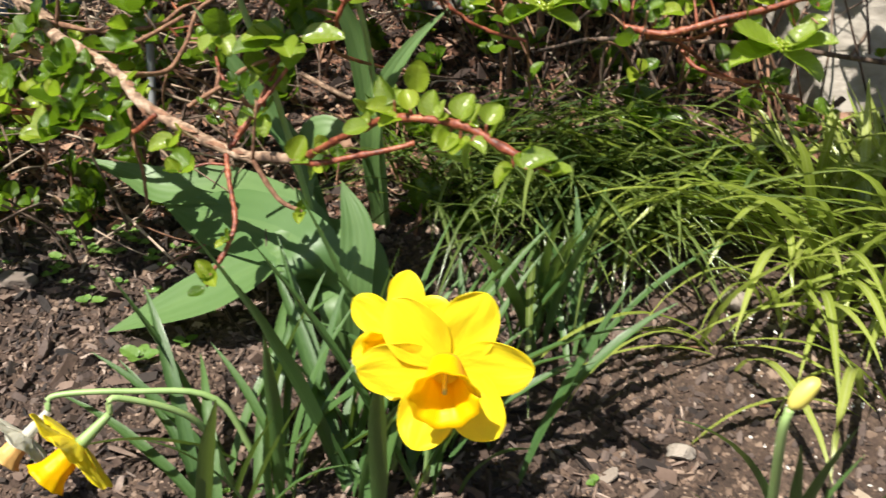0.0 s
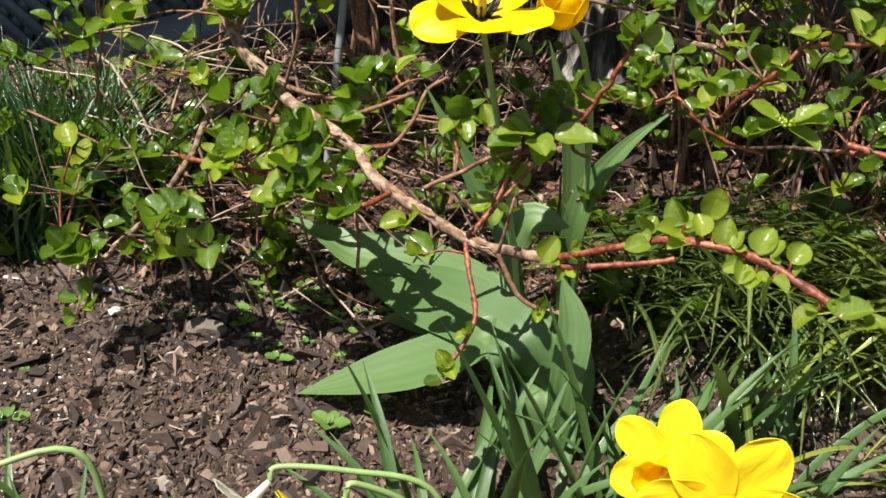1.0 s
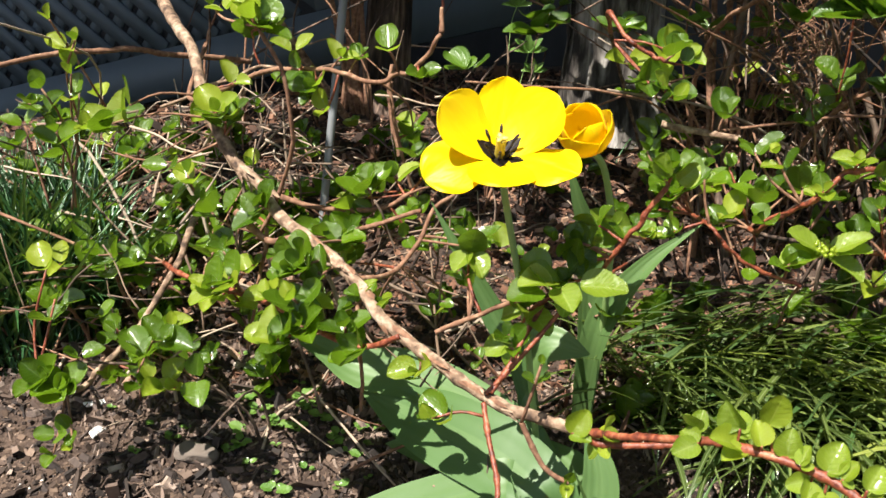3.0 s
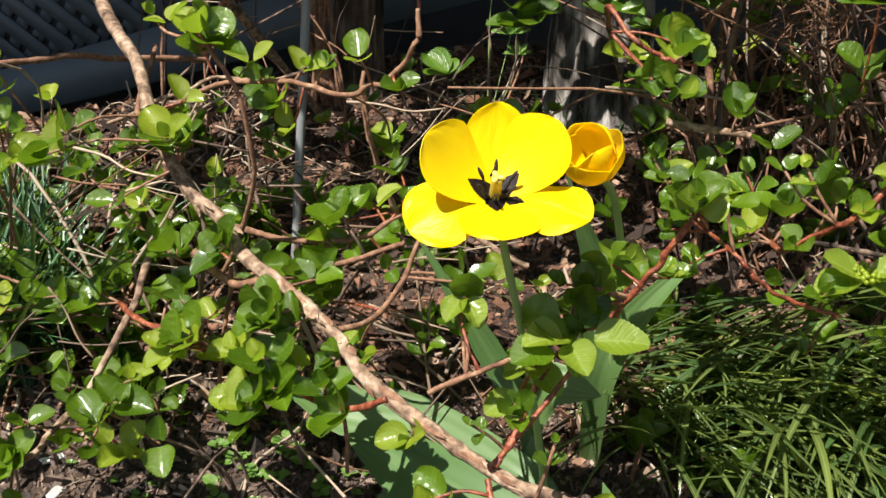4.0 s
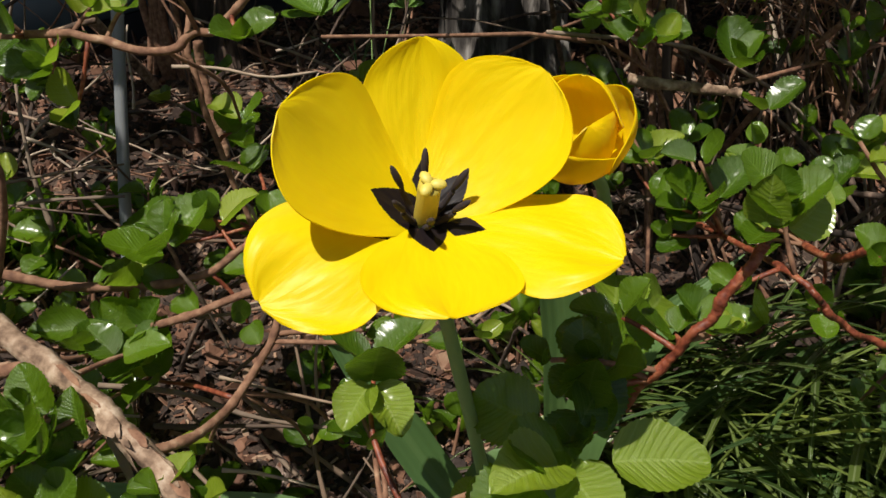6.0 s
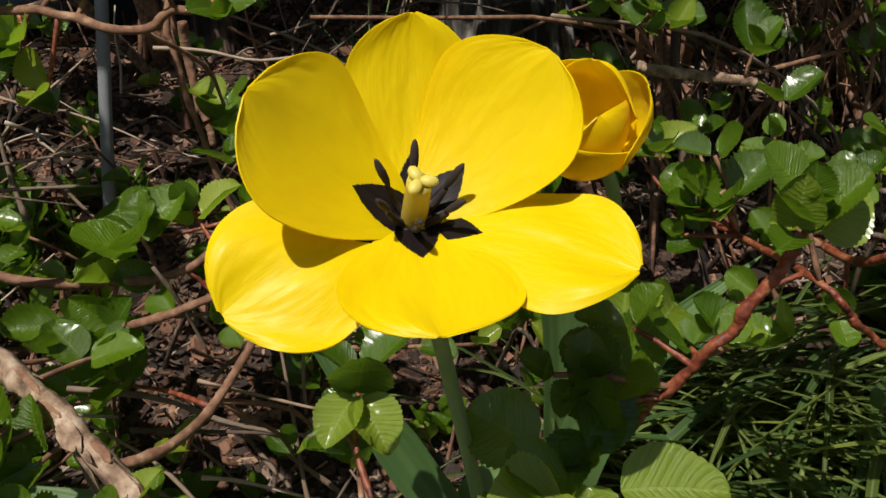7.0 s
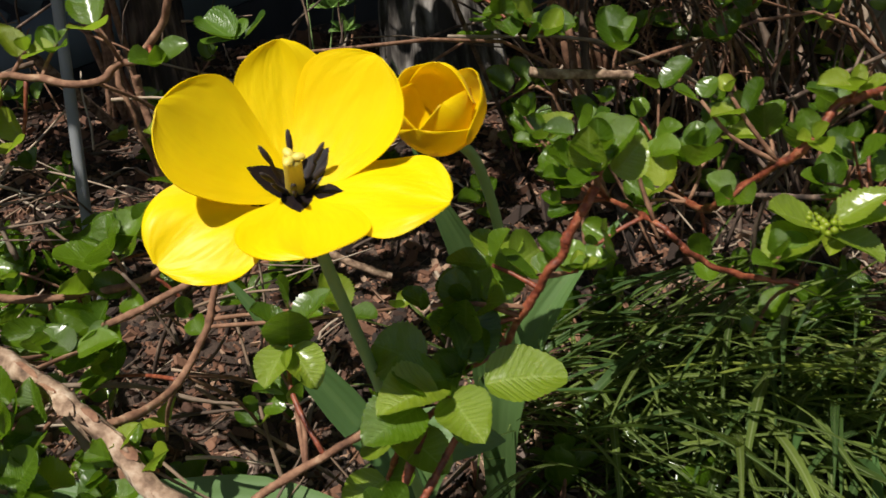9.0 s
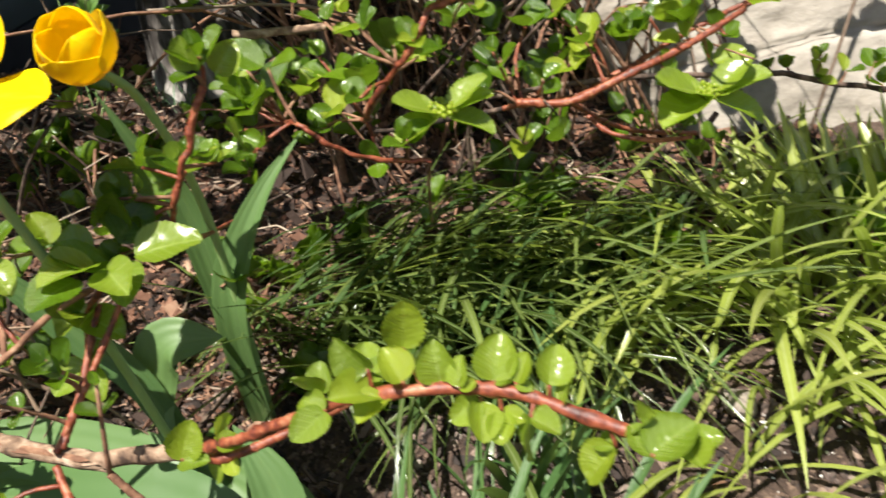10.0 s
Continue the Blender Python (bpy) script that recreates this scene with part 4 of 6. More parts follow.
sprays(shrub, [(-0.322, 0.900, 0.364, 34), (-0.343, 0.900, 0.337, 32), (-0.390, 0.920, 0.464, 34), (-0.279, 0.980, 0.423, 32), (-0.416, 0.800, 0.347, 32), (-0.354, 0.850, 0.312, 30), (-0.332, 0.850, 0.310, 30), (-0.321, 0.850, 0.285, 30), (-0.431, 0.720, 0.277, 36), (-0.356, 0.740, 0.304, 34), (-0.342, 0.700, 0.278, 34), (-0.555, 0.950, 0.359, 34), (-0.524, 0.950, 0.436, 34), (-0.474, 0.950, 0.530, 30), (-0.346, 0.950, 0.346, 34), (-0.375, 0.920, 0.276, 32), (-0.347, 0.920, 0.255, 32), (-0.319, 1.020, 0.347, 34), (-0.280, 1.020, 0.338, 32)], seed=130)
sprays(vine, [(0.038, 1.000, 0.537, 36), (0.012, 1.000, 0.415, 34), (0.033, 1.000, 0.390, 32), (0.013, 0.850, 0.387, 32), (0.091, 1.050, 0.421, 34), (0.145, 1.050, 0.428, 34), (0.177, 0.950, 0.409, 36), (0.032, 0.750, 0.414, 32), (-0.022, 0.700, 0.361, 24)], seed=131)
sprays(vine, [(0.331, 0.950, 0.401, 34), (0.425, 0.900, 0.377, 34), (0.447, 0.870, 0.327, 34), (0.338, 0.950, 0.346, 30), (0.280, 0.880, 0.349, 22), (0.397, 0.860, 0.312, 28), (0.414, 0.950, 0.378, 34), (0.427, 0.880, 0.353, 30)], seed=132, young=True)


def rosette(parent, hub, leaves, label=""):
    """Large leaves round one node: middle, length, way it points, way it faces, young or not."""
    hub = Vector(hub)
    for k, (mid, size, face, young) in enumerate(leaves):
        way = Vector(mid) - hub
        part("leaf", (VEINED if young else LEAVES)[k % 4], None, parent, label if k == 0 else "", m=frame_of(Vector(mid) - way.normalized() * size * 0.5, way, face, size))


rosette(vine, (-0.097, 0.652, 0.318), [
    ((-0.058, 0.650, 0.320), 0.040, (0.0, -0.6, 0.8), True), ((-0.090, 0.632, 0.311), 0.031, (0.0, -0.9, 0.6), True), ((-0.114, 0.640, 0.323), 0.034, (-0.4, -0.6, 0.8), True),
    ((-0.124, 0.632, 0.313), 0.032, (-0.4, -0.7, 0.6), False), ((-0.080, 0.682, 0.335), 0.034, (0.1, -1.0, 0.1), False)], "broad veined leaf")
rosette(vine, (-0.086, 0.668, 0.316), [
    ((-0.110, 0.655, 0.322), 0.034, (-0.3, -0.7, 0.7), False), ((-0.089, 0.652, 0.304), 0.030, (0.0, -0.9, 0.5), True), ((-0.078, 0.700, 0.337), 0.040, (0.1, -1.0, 0.2), False), ((-0.119, 0.690, 0.326), 0.034, (-0.2, -0.9, 0.5), False)])
rosette(vine, (-0.178, 0.722, 0.328), [((-0.176, 0.715, 0.341), 0.034, (0.1, -0.9, 0.5), False), ((-0.186, 0.710, 0.320), 0.026, (-0.3, -0.7, 0.7), True), ((-0.170, 0.710, 0.318), 0.026, (0.3, -0.8, 0.6), True)], "glossy round leaf")
stem(vine, [(-0.096, 0.654, 0.312), (-0.108, 0.664, 0.300), (-0.119, 0.675, 0.286), (-0.132, 0.700, 0.250)], 0.0018, 0.0014, TWIG_RED, seed=31)
rosette(vine, (-0.119, 0.673, 0.288), [
    ((-0.128, 0.668, 0.301), 0.026, (-0.4, -0.9, 0.5), False), ((-0.109, 0.664, 0.280), 0.028, (0.2, -0.8, 0.6), True), ((-0.135, 0.680, 0.284), 0.026, (-0.5, -0.7, 0.6), True), ((-0.119, 0.660, 0.290), 0.026, (0.0, -1.0, 0.4), True)])
rosette(vine, (-0.132, 0.698, 0.252), [((-0.122, 0.690, 0.256), 0.024, (0.2, -0.8, 0.6), False), ((-0.146, 0.695, 0.246), 0.028, (-0.2, -0.8, 0.6), True), ((-0.132, 0.690, 0.238), 0.022, (0.0, -0.8, 0.6), True)])
stem(vine, [(-0.150, 0.631, 0.222), (-0.118, 0.640, 0.262), (-0.092, 0.652, 0.296)], 0.0022, 0.0018, TWIG_RED, seed=30)
rosette(vine, (-0.070, 0.700, 0.350), [
    ((-0.060, 0.710, 0.355), 0.032, (0.2, -1, 0.3), False), ((-0.056, 0.74, 0.365), 0.036, (0.0, -0.7, 0.7), True), ((-0.038, 0.73, 0.360), 0.034, (0.5, -0.5, 0.7), True)])
rosette(vine, (-0.015, 0.672, 0.402), [((-0.003, 0.70, 0.37), 0.026, (0.3, -0.6, 0.7), True), ((-0.018, 0.66, 0.425), 0.022, (-0.3, -0.7, 0.5), True), ((0.004, 0.668, 0.418), 0.022, (0.4, -0.8, 0.3), True)])


def thicket(shrub, count, area, height, seed, shoots=2, size=0.030, mass=False):
    """Bare and leafy stems that stand and lean between the litter; mass: their leaves in one mesh."""
    rnd = random.Random(seed)
    items = []
    for k in range(count):
        x, y = rnd.uniform(area[0], area[1]), rnd.uniform(area[2], area[3])
        a, ln = rnd.uniform(0, 6.28), rnd.uniform(*height)
        foot = on_ground(x, y, -0.01)
        d = Vector((math.cos(a), math.sin(a), 0))
        lean = rnd.uniform(0.5, 1.9) * (0.7 if mass else 1)
        wob = lambda q: Vector((rnd.uniform(-1, 1), rnd.uniform(-1, 1), rnd.uniform(-0.5, 0.5))) * ln * q
        pts = [foot, foot + d * ln * 0.15 * lean + Vector((0, 0, ln * 0.35)) + wob(0.07), foot + d * ln * 0.5 * lean + Vector((0, 0, ln * 0.65)) + wob(0.10), foot + d * ln * 0.95 * lean + Vector((0, 0, ln * rnd.uniform(0.45, 0.95))) + wob(0.10)]
        r = rnd.uniform(0.0012, 0.003)
        part("branch", tube(pts, r, r * 0.6, 5, 10, 0.2, 0.03, k), rnd.choice((TWIG_BROWN, TWIG_BROWN, TRUNK_DARK, TRUNK_DARK, TWIG_DRY)), shrub)
        line = curve_points(pts, 20)
        for _ in range(shoots if mass or rnd.random() < 0.7 else 0):
            p = line[rnd.randrange(12 if mass else 7, 21)]
            tip = p + Vector((rnd.uniform(-1, 1), rnd.uniform(-1, 0.4), rnd.uniform(0, 1))) * 0.02
            if mass:
                for _ in range(4):
                    b = rnd.uniform(0, 6.28)
                    way = Vector((math.cos(b), math.sin(b), rnd.uniform(-0.1, 0.7)))
                    items.append((rnd.choice(LEAVES), frame_of(tip + way * 0.006, way, (-0.2, -0.5, 1), size * rnd.uniform(0.7, 1.25))))
            else:
                shoot(shrub, p, tip, size * rnd.uniform(0.75, 1.25), rnd, rnd.choice((1, 2, 2)), rnd.random() < 0.15, 0.0014)
    if mass:
        joined("foliage", items, LEAF_MASS, shrub, "dense fresh green foliage")["kind"] = "stuff"


thicket(shrub, 40, (-0.95, -0.05, 0.95, 1.5), (0.14, 0.42), 61)
thicket(shrub, 46, (-1.0, -0.35, 0.86, 1.2), (0.08, 0.26), 66, 3, 0.028)
thicket(vine, 38, (0.10, 0.62, 1.12, 1.62), (0.2, 0.5), 62)
thicket(vine, 40, (0.14, 0.55, 1.22, 1.62), (0.35, 0.7), 63, 2, 0.032, True)
# two tall leafy masses, mostly unseen, added to shade the ground behind them
thicket(vine, 34, (0.14, 0.72, 1.10, 1.5), (0.65, 1.0), 64, 9, 0.040, True)
thicket(shrub, 12, (-0.95, -0.30, 1.50, 1.80), (0.4, 0.7), 65, 6, 0.040, True)

def tangle(area, heights, count, seed):
    """Thin bleached twigs that cross between the stems."""
    rnd = random.Random(seed)
    for k in range(count):
        x, y, up = rnd.uniform(*area[:2]), rnd.uniform(*area[2:]), rnd.uniform(*heights)
        ln, a = rnd.uniform(0.05, 0.17), rnd.gauss(0, 0.5) + (math.pi / 2 if k % 3 == 0 else 0)
        d = Vector((math.cos(a), rnd.uniform(-0.4, 0.4), math.sin(a)))
        p = on_ground(x, y, up)
        pts = [p - d * ln * 0.5]
        for q in (-0.2, 0.15, 0.5):
            pts.append(p + d * ln * q + Vector((rnd.uniform(-1, 1), rnd.uniform(-1, 1), rnd.uniform(-1, 1))) * ln * 0.035)
        pts = [Vector((v.x, v.y, max(v.z, ground_z(v.x, v.y) + 0.003))) for v in pts]
        r = rnd.uniform(0.0009, 0.0022)
        part("twig", tube(pts, r, r * 0.6, 5, 10, 0.35, 0.02, k), rnd.choice((TWIG_PALE, TWIG_PALE, TWIG_DRY, TWIG_BROWN)), shrub)


tangle((-0.72, -0.20, 0.82, 1.05), (0.08, 0.34), 60, 31)
tangle((-0.75, -0.12, 1.15, 1.60), (0.01, 0.22), 70, 32)
tangle((-0.35, -0.10, 0.72, 0.90), (0.04, 0.18), 16, 33)


def unseen_shade_stems(owner, root, x0, n, leaves, low, seed):
    """Unseen tall stems added to arch forward, so their foliage shades the litter below."""
    rnd = random.Random(seed)
    items = []
    for k in range(n):
        x = x0 + 0.10 * k + rnd.uniform(-0.03, 0.03)
        y, z = rnd.uniform(0.74, 0.95), rnd.uniform(low, low + 0.18)
        pts = [on_ground(root + rnd.uniform(-0.05, 0.05), 1.68, -0.02), (root + 0.2 * (x - root), 1.62, 0.80), (root + 0.6 * (x - root), 1.30, 1.08), (x, y + 0.12, z + 0.06), (x, y, z)]
        part("branch", tube(pts, 0.006, 0.0025, 7, 24, 0.2, 0.05, k), TWIG_BROWN, owner)
        line = curve_points(pts, 30)
        for _ in range(leaves):
            p = line[rnd.randrange(19, 31)] + Vector((rnd.uniform(-0.04, 0.04), rnd.uniform(-0.03, 0.03), rnd.uniform(-0.01, 0.04)))
            for _ in range(2):
                b = rnd.uniform(0, 6.28)
                way = Vector((math.cos(b), math.sin(b), rnd.uniform(-0.1, 0.5)))
                items.append((rnd.choice(LEAVES), frame_of(p + way * 0.006, way, (-0.3, -0.5, 1), rnd.uniform(0.03, 0.046))))
    joined("foliage", items, LEAF_MASS, owner)["kind"] = "stuff"


unseen_shade_stems(shrub, -0.52, -0.98, 8, 16, 0.86, 88)
unseen_shade_stems(vine, 0.24, -0.20, 8, 12, 0.94, 89)


def hanging_vines():
    rnd = random.Random(77)
    for k in range(13):
        x = 0.10 + 0.036 * k + rnd.uniform(-0.02, 0.02)
        y = rnd.uniform(1.30, 1.62)
        lean = rnd.uniform(-0.05, 0.22)
        foot = on_ground(x + lean, y - 0.1, -0.01)
        pts = [foot]
        for q in (0.3, 0.6, 0.9):
            pts.append(Vector((x + lean * (1 - q) + rnd.uniform(-0.03, 0.03), y + rnd.uniform(-0.03, 0.03), foot.z + 0.75 * q)))
        r = rnd.uniform(0.003, 0.007)
        part("branch", tube(pts, r, r * 0.7, 7, 18, 0.25, 0.05, k), rnd.choice((TWIG_BROWN, TRUNK_DARK, TRUNK_DARK, TWIG_DRY)), vine, "old brown hanging stem" if k == 0 else "")


hanging_vines()


def dead_tangle(at, size, count, seed):
    """A clot of dry fibres caught in the stems."""
    rnd = random.Random(seed)
    bm = bmesh.new()
    for k in range(count):
        p = Vector(at) + Vector((rnd.gauss(0, 1) * size[0], rnd.gauss(0, 1) * size[1], rnd.gauss(0, 1) * size[2]))
        d = Vector((rnd.gauss(0, 0.7), rnd.gauss(0, 0.5), rnd.gauss(-0.3, 0.8)))
        ln = rnd.uniform(0.03, 0.08)
        tube([p, p + d * ln * 0.5 + Vector((rnd.uniform(-1, 1), 0, rnd.uniform(-1, 1))) * ln * 0.25, p + d * ln], 0.0007, 0.0005, 3, 5, 0, 0.05, k, bm)
    me = mesh_of("dead_fibres", bm, TWIG_BROWN)
    tagged(new("dead_fibres", me), "clot of dry brown fibres hanging in the stems", "dead plants", kind="stuff")


dead_tangle((0.238, 1.26, 0.57), (0.026, 0.03, 0.045), 170, 4)


# loose suckers that rise between the litter
def sucker(k):
    rnd = random.Random(400 + k)
    ob = thing("hydrangea_sucker", (0, 0, 0), "young hydrangea sucker with glossy green leaves in leaf litter", "seedling", "hydrangea suckers")
    for _ in range(2 + k % 2):
        a = rnd.uniform(0, 6.28)
        tip = Vector((math.cos(a) * 0.02, math.sin(a) * 0.02, rnd.uniform(0.03, 0.07)))
        shoot(ob, (0, 0, -0.01), tip, rnd.uniform(0.026, 0.036), rnd, 2 + k % 2, False, 0.002, TWIG_BROWN)
    return ob


PROTO = [sucker(k) for k in range(5)]
spots = random.Random(90)
count = 0
while count < 110:
    x, y = spots.uniform(-0.95, 0.75), spots.uniform(0.88, 1.55)
    if noise.noise(Vector((x * 4, y * 4, 9))) < spots.uniform(-0.4, 0.25) or (x > 0.08 and spots.random() < 0.6):
        continue
    m = Matrix.Translation(on_ground(x, y)) @ Euler((0.2, 0, spots.uniform(0, 6.28))).to_matrix().to_4x4()
    if count < 5:
        PROTO[count].matrix_basis = m
    else:
        copy_thing(PROTO[count % 5], m)
    count += 1


# ---- tulips ----
def petal_rows(L, W, start, end, curve, cup, rnd, r0=0.006, tipw=0.0, ruffle=0.0, lift=0.0, sharp=False, twist=0.0, notch=0.0):
    """A petal that leaves the axis at the angle start and ends at end (degrees from the axis)."""
    n, m = 30, 16
    rows = []
    r, h = r0, 0.0
    ph = rnd.uniform(0, 6)
    for i in range(n + 1):
        s = i / n
        ang = radians(start + (end - start) * s ** curve)
        if i:
            r += L / n * math.sin(ang)
            h += L / n * math.cos(ang)
        w = W * 0.5 * (0.22 + 0.78 * math.sin(math.pi * min(1.0, 0.06 + 0.60 * s)) ** 1.1) * max(0.012, 1 - (max(0, s - 0.58) / 0.42) ** 2.5 * (1 - tipw)) ** 0.55
        if sharp:
            w = W * 0.5 * (0.25 + 0.75 * math.sin(math.pi * min(0.5, 0.05 + s))) * max(0.012, 1 - (max(0, s - 0.38) / 0.62) ** 2.9) ** 0.60
        nr, nh = -math.cos(ang), math.sin(ang)
        row = []
        for j in range(m + 1):
            v = j / m * 2 - 1
            c = cup * (v * w) ** 2 / (W * 0.5) + ruffle * w * 1.4 * math.sin(v * 4 + s * 7 + ph) * s * abs(v) + twist * v * w * s
            c += notch * w * s ** 3 * math.cos(v * 5 + ph) - 0.02 * w * max(0.0, 1 - abs(v) * 5) * (1 - s)
            row.append(Vector((r + nr * c, v * w, h + nh * c + lift)))
        rows.append(row)
    return rows


def flower_frame(at, axis, spin):
    z = Vector(axis).normalized()
    x = Vector((1, 0, 0)) - z * z.x
    x.normalize()
    y = z.cross(x)
    return Matrix.Translation(at) @ Matrix((x, y, z)).transposed().to_4x4() @ Matrix.Rotation(radians(spin), 4, "Z")


def petal(parent, fm, angle, rows, material, name="petal", label=""):
    m = fm @ Matrix.Rotation(radians(angle), 4, "Z")
    bm = sheet([[m @ p for p in row] for row in rows])
    ob = part(name, bm, material, parent, label)
    sol = ob.modifiers.new("thickness", "SOLIDIFY")
    sol.thickness = 0.0005
    ob.modifiers.new("crisp rim", "EDGE_SPLIT").split_angle = radians(50)
    return ob


def build_open_tulip():
    rnd = random.Random(12)
    ob = thing("tulip", on_ground(-0.085, 0.80), "yellow tulip, wide open, black heart, on a green stem", "tulip", "yellow tulips")
    c = Vector((-0.1541, 0.6427, 0.4240))
    part("stem", tube([on_ground(-0.085, 0.80), (-0.100, 0.765, 0.12), (-0.123, 0.71, 0.27), (-0.147, 0.662, 0.385), c], 0.0034, 0.0030, 12), STEM, ob)
    fm = flower_frame(c, (0.077, -0.684, 0.725), 0)
    # outer petals, then the inner ones: angle, length, width, opening at the foot and at the tip, cup, twist, ruffle
    for a, L, W, start, end, cup, twist, ruffle in ((93.5, 0.0633, 0.044, 69.6, 34.6, 0.12, 0.014, 0.06), (213.5, 0.0650, 0.0530, 62.0, 112.0, 0.053, -0.25, 0.12),
                                                    (-25.4, 0.0700, 0.0480, 60.0, 79.0, 0.03, -0.101, 0.14)):
        petal(ob, fm, a, petal_rows(L, W, start, end, 1.0, cup, rnd, 0.005, ruffle=ruffle, twist=twist, lift=-0.001, notch=0.07), TULIP_PETAL)
    for a, L, W, start, end, cup, twist, ruffle in ((166.7, 0.0645, 0.0592, 62.4, 34.8, 0.184, -0.15, 0.03), (41.5, 0.0648, 0.0565, 65.6, 33.2, 0.20, 0.063, 0.03),
                                                    (275.3, 0.0543, 0.0555, 65.0, 63.9, 0.099, -0.028, 0.07)):
        petal(ob, fm, a, petal_rows(L, W, start, end, 1.0, cup, rnd, 0.005, ruffle=ruffle, twist=twist, lift=0.0006, notch=0.04), TULIP_PETAL)
    bm = tube([fm @ Vector((0, 0, 0)), fm @ Vector((0, 0, 0.010)), fm @ Vector((0, 0, 0.020))], 0.0044, 0.0040, 12)
    pistil = part("pistil", bm, HEART, ob, "pale yellow-green pistil")
    bm = bmesh.new()
    for k in range(3):
        a = 2.094 * k
        q = fm @ Matrix.Translation((math.cos(a) * 0.0028, math.sin(a) * 0.0028, 0.0212)) @ Matrix.Rotation(a, 4, "Z") @ Matrix.Diagonal((0.0031, 0.0021, 0.0016, 1))
        bmesh.ops.create_icosphere(bm, subdivisions=2, radius=1, matrix=q)
    part("stigma", bm, STIGMA, pistil)
    for k in range(6):
        a = radians(60 * k + 30 + rnd.uniform(-8, 8))
        d = Vector((math.cos(a), math.sin(a), 0))
        pts = [fm @ (d * 0.004), fm @ (d * 0.008 + Vector((0, 0, 0.006))), fm @ (d * 0.0105 + Vector((0, 0, 0.011)))]
        st = part("stamen", tube(pts, 0.0014, 0.001, 6), ANTHER, ob, "black stamen")
        bm = bmesh.new()
        q = fm @ Matrix.Translation(d * 0.0125 + Vector((0, 0, 0.0165))) @ Matrix.Rotation(a, 4, "Z") @ Matrix.Rotation(0.5, 4, "Y") @ Matrix.Diagonal((0.0013, 0.0015, 0.0062, 1))
        bmesh.ops.create_icosphere(bm, subdivisions=2, radius=1, matrix=q)
        part("anther", bm, ANTHER, st)
    leafy = lambda s: (0.35 + 0.65 * math.sin(math.pi * min(1, 0.12 + 0.7 * s)) ** 0.9) * (1 - max(0, s - 0.55) / 0.45 * 0.96)
    part("leaf", ribbon([on_ground(-0.088, 0.83), (-0.121, 0.815, 0.178), (-0.154, 0.810, 0.240), (-0.194, 0.800, 0.307), (-0.228, 0.796, 0.362)], 0.026, (0.3, -1, 0.2), 0.35, 0.03, 18, 4, leafy), TULIP_LEAF, ob)
    return ob


build_open_tulip()


def build_cup_tulip():
    rnd = random.Random(31)
    ob = thing("tulip", on_ground(-0.04, 0.93), "yellow tulip, half closed cup of overlapping petals", "tulip", "yellow tulips")
    c = Vector((-0.077, 0.734, 0.4315))
    part("stem", tube([on_ground(-0.04, 0.93), (-0.038, 0.88, 0.2), (-0.042, 0.815, 0.33), (-0.058, 0.765, 0.405), c], 0.0036, 0.0032, 12), STEM, ob)
    fm = flower_frame(c, (-0.30, -0.66, 0.69), 0)
    # a ring of inner petals, then the outer ones: angle, length, opening at the tip
    for a, L, end in ((60, 0.050, -32), (180, 0.047, -30), (300, 0.045, -36)):
        petal(ob, fm, a, petal_rows(L, 0.043, 86, end, 0.75, 0.75, rnd, 0.004, ruffle=0.06, notch=0.08), TULIP_PLAIN)
    for a, L, end in ((118, 0.051, -26), (244, 0.046, -20), (2, 0.047, -10)):
        petal(ob, fm, a, petal_rows(L, 0.047, 96, end, 0.7, 0.60, rnd, 0.005, ruffle=0.06, lift=-0.002, sharp=a == 2, notch=0.05), TULIP_PLAIN)
    leafy = lambda s: (0.4 + 0.6 * math.sin(math.pi * min(1, 0.15 + 0.65 * s))) * (1 - max(0, s - 0.5) / 0.5 * 0.97)
    part("leaf", ribbon([on_ground(-0.045, 0.94), (-0.050, 0.90, 0.22), (-0.058, 0.875, 0.315), (-0.078, 0.855, 0.370), (-0.096, 0.841, 0.421)], 0.028, (-0.2, -1, 0.2), 0.5, 0.0, 16, 4, leafy), TULIP_LEAF, ob)
    part("leaf", ribbon([on_ground(-0.045, 0.93), (-0.044, 0.875, 0.196), (-0.029, 0.860, 0.253), (0.008, 0.850, 0.311), (0.051, 0.845, 0.353)], 0.036, (-0.5, -1, 0.6), 0.6, 0.0, 16, 4, leafy), TULIP_LEAF, ob)
    return ob


build_cup_tulip()


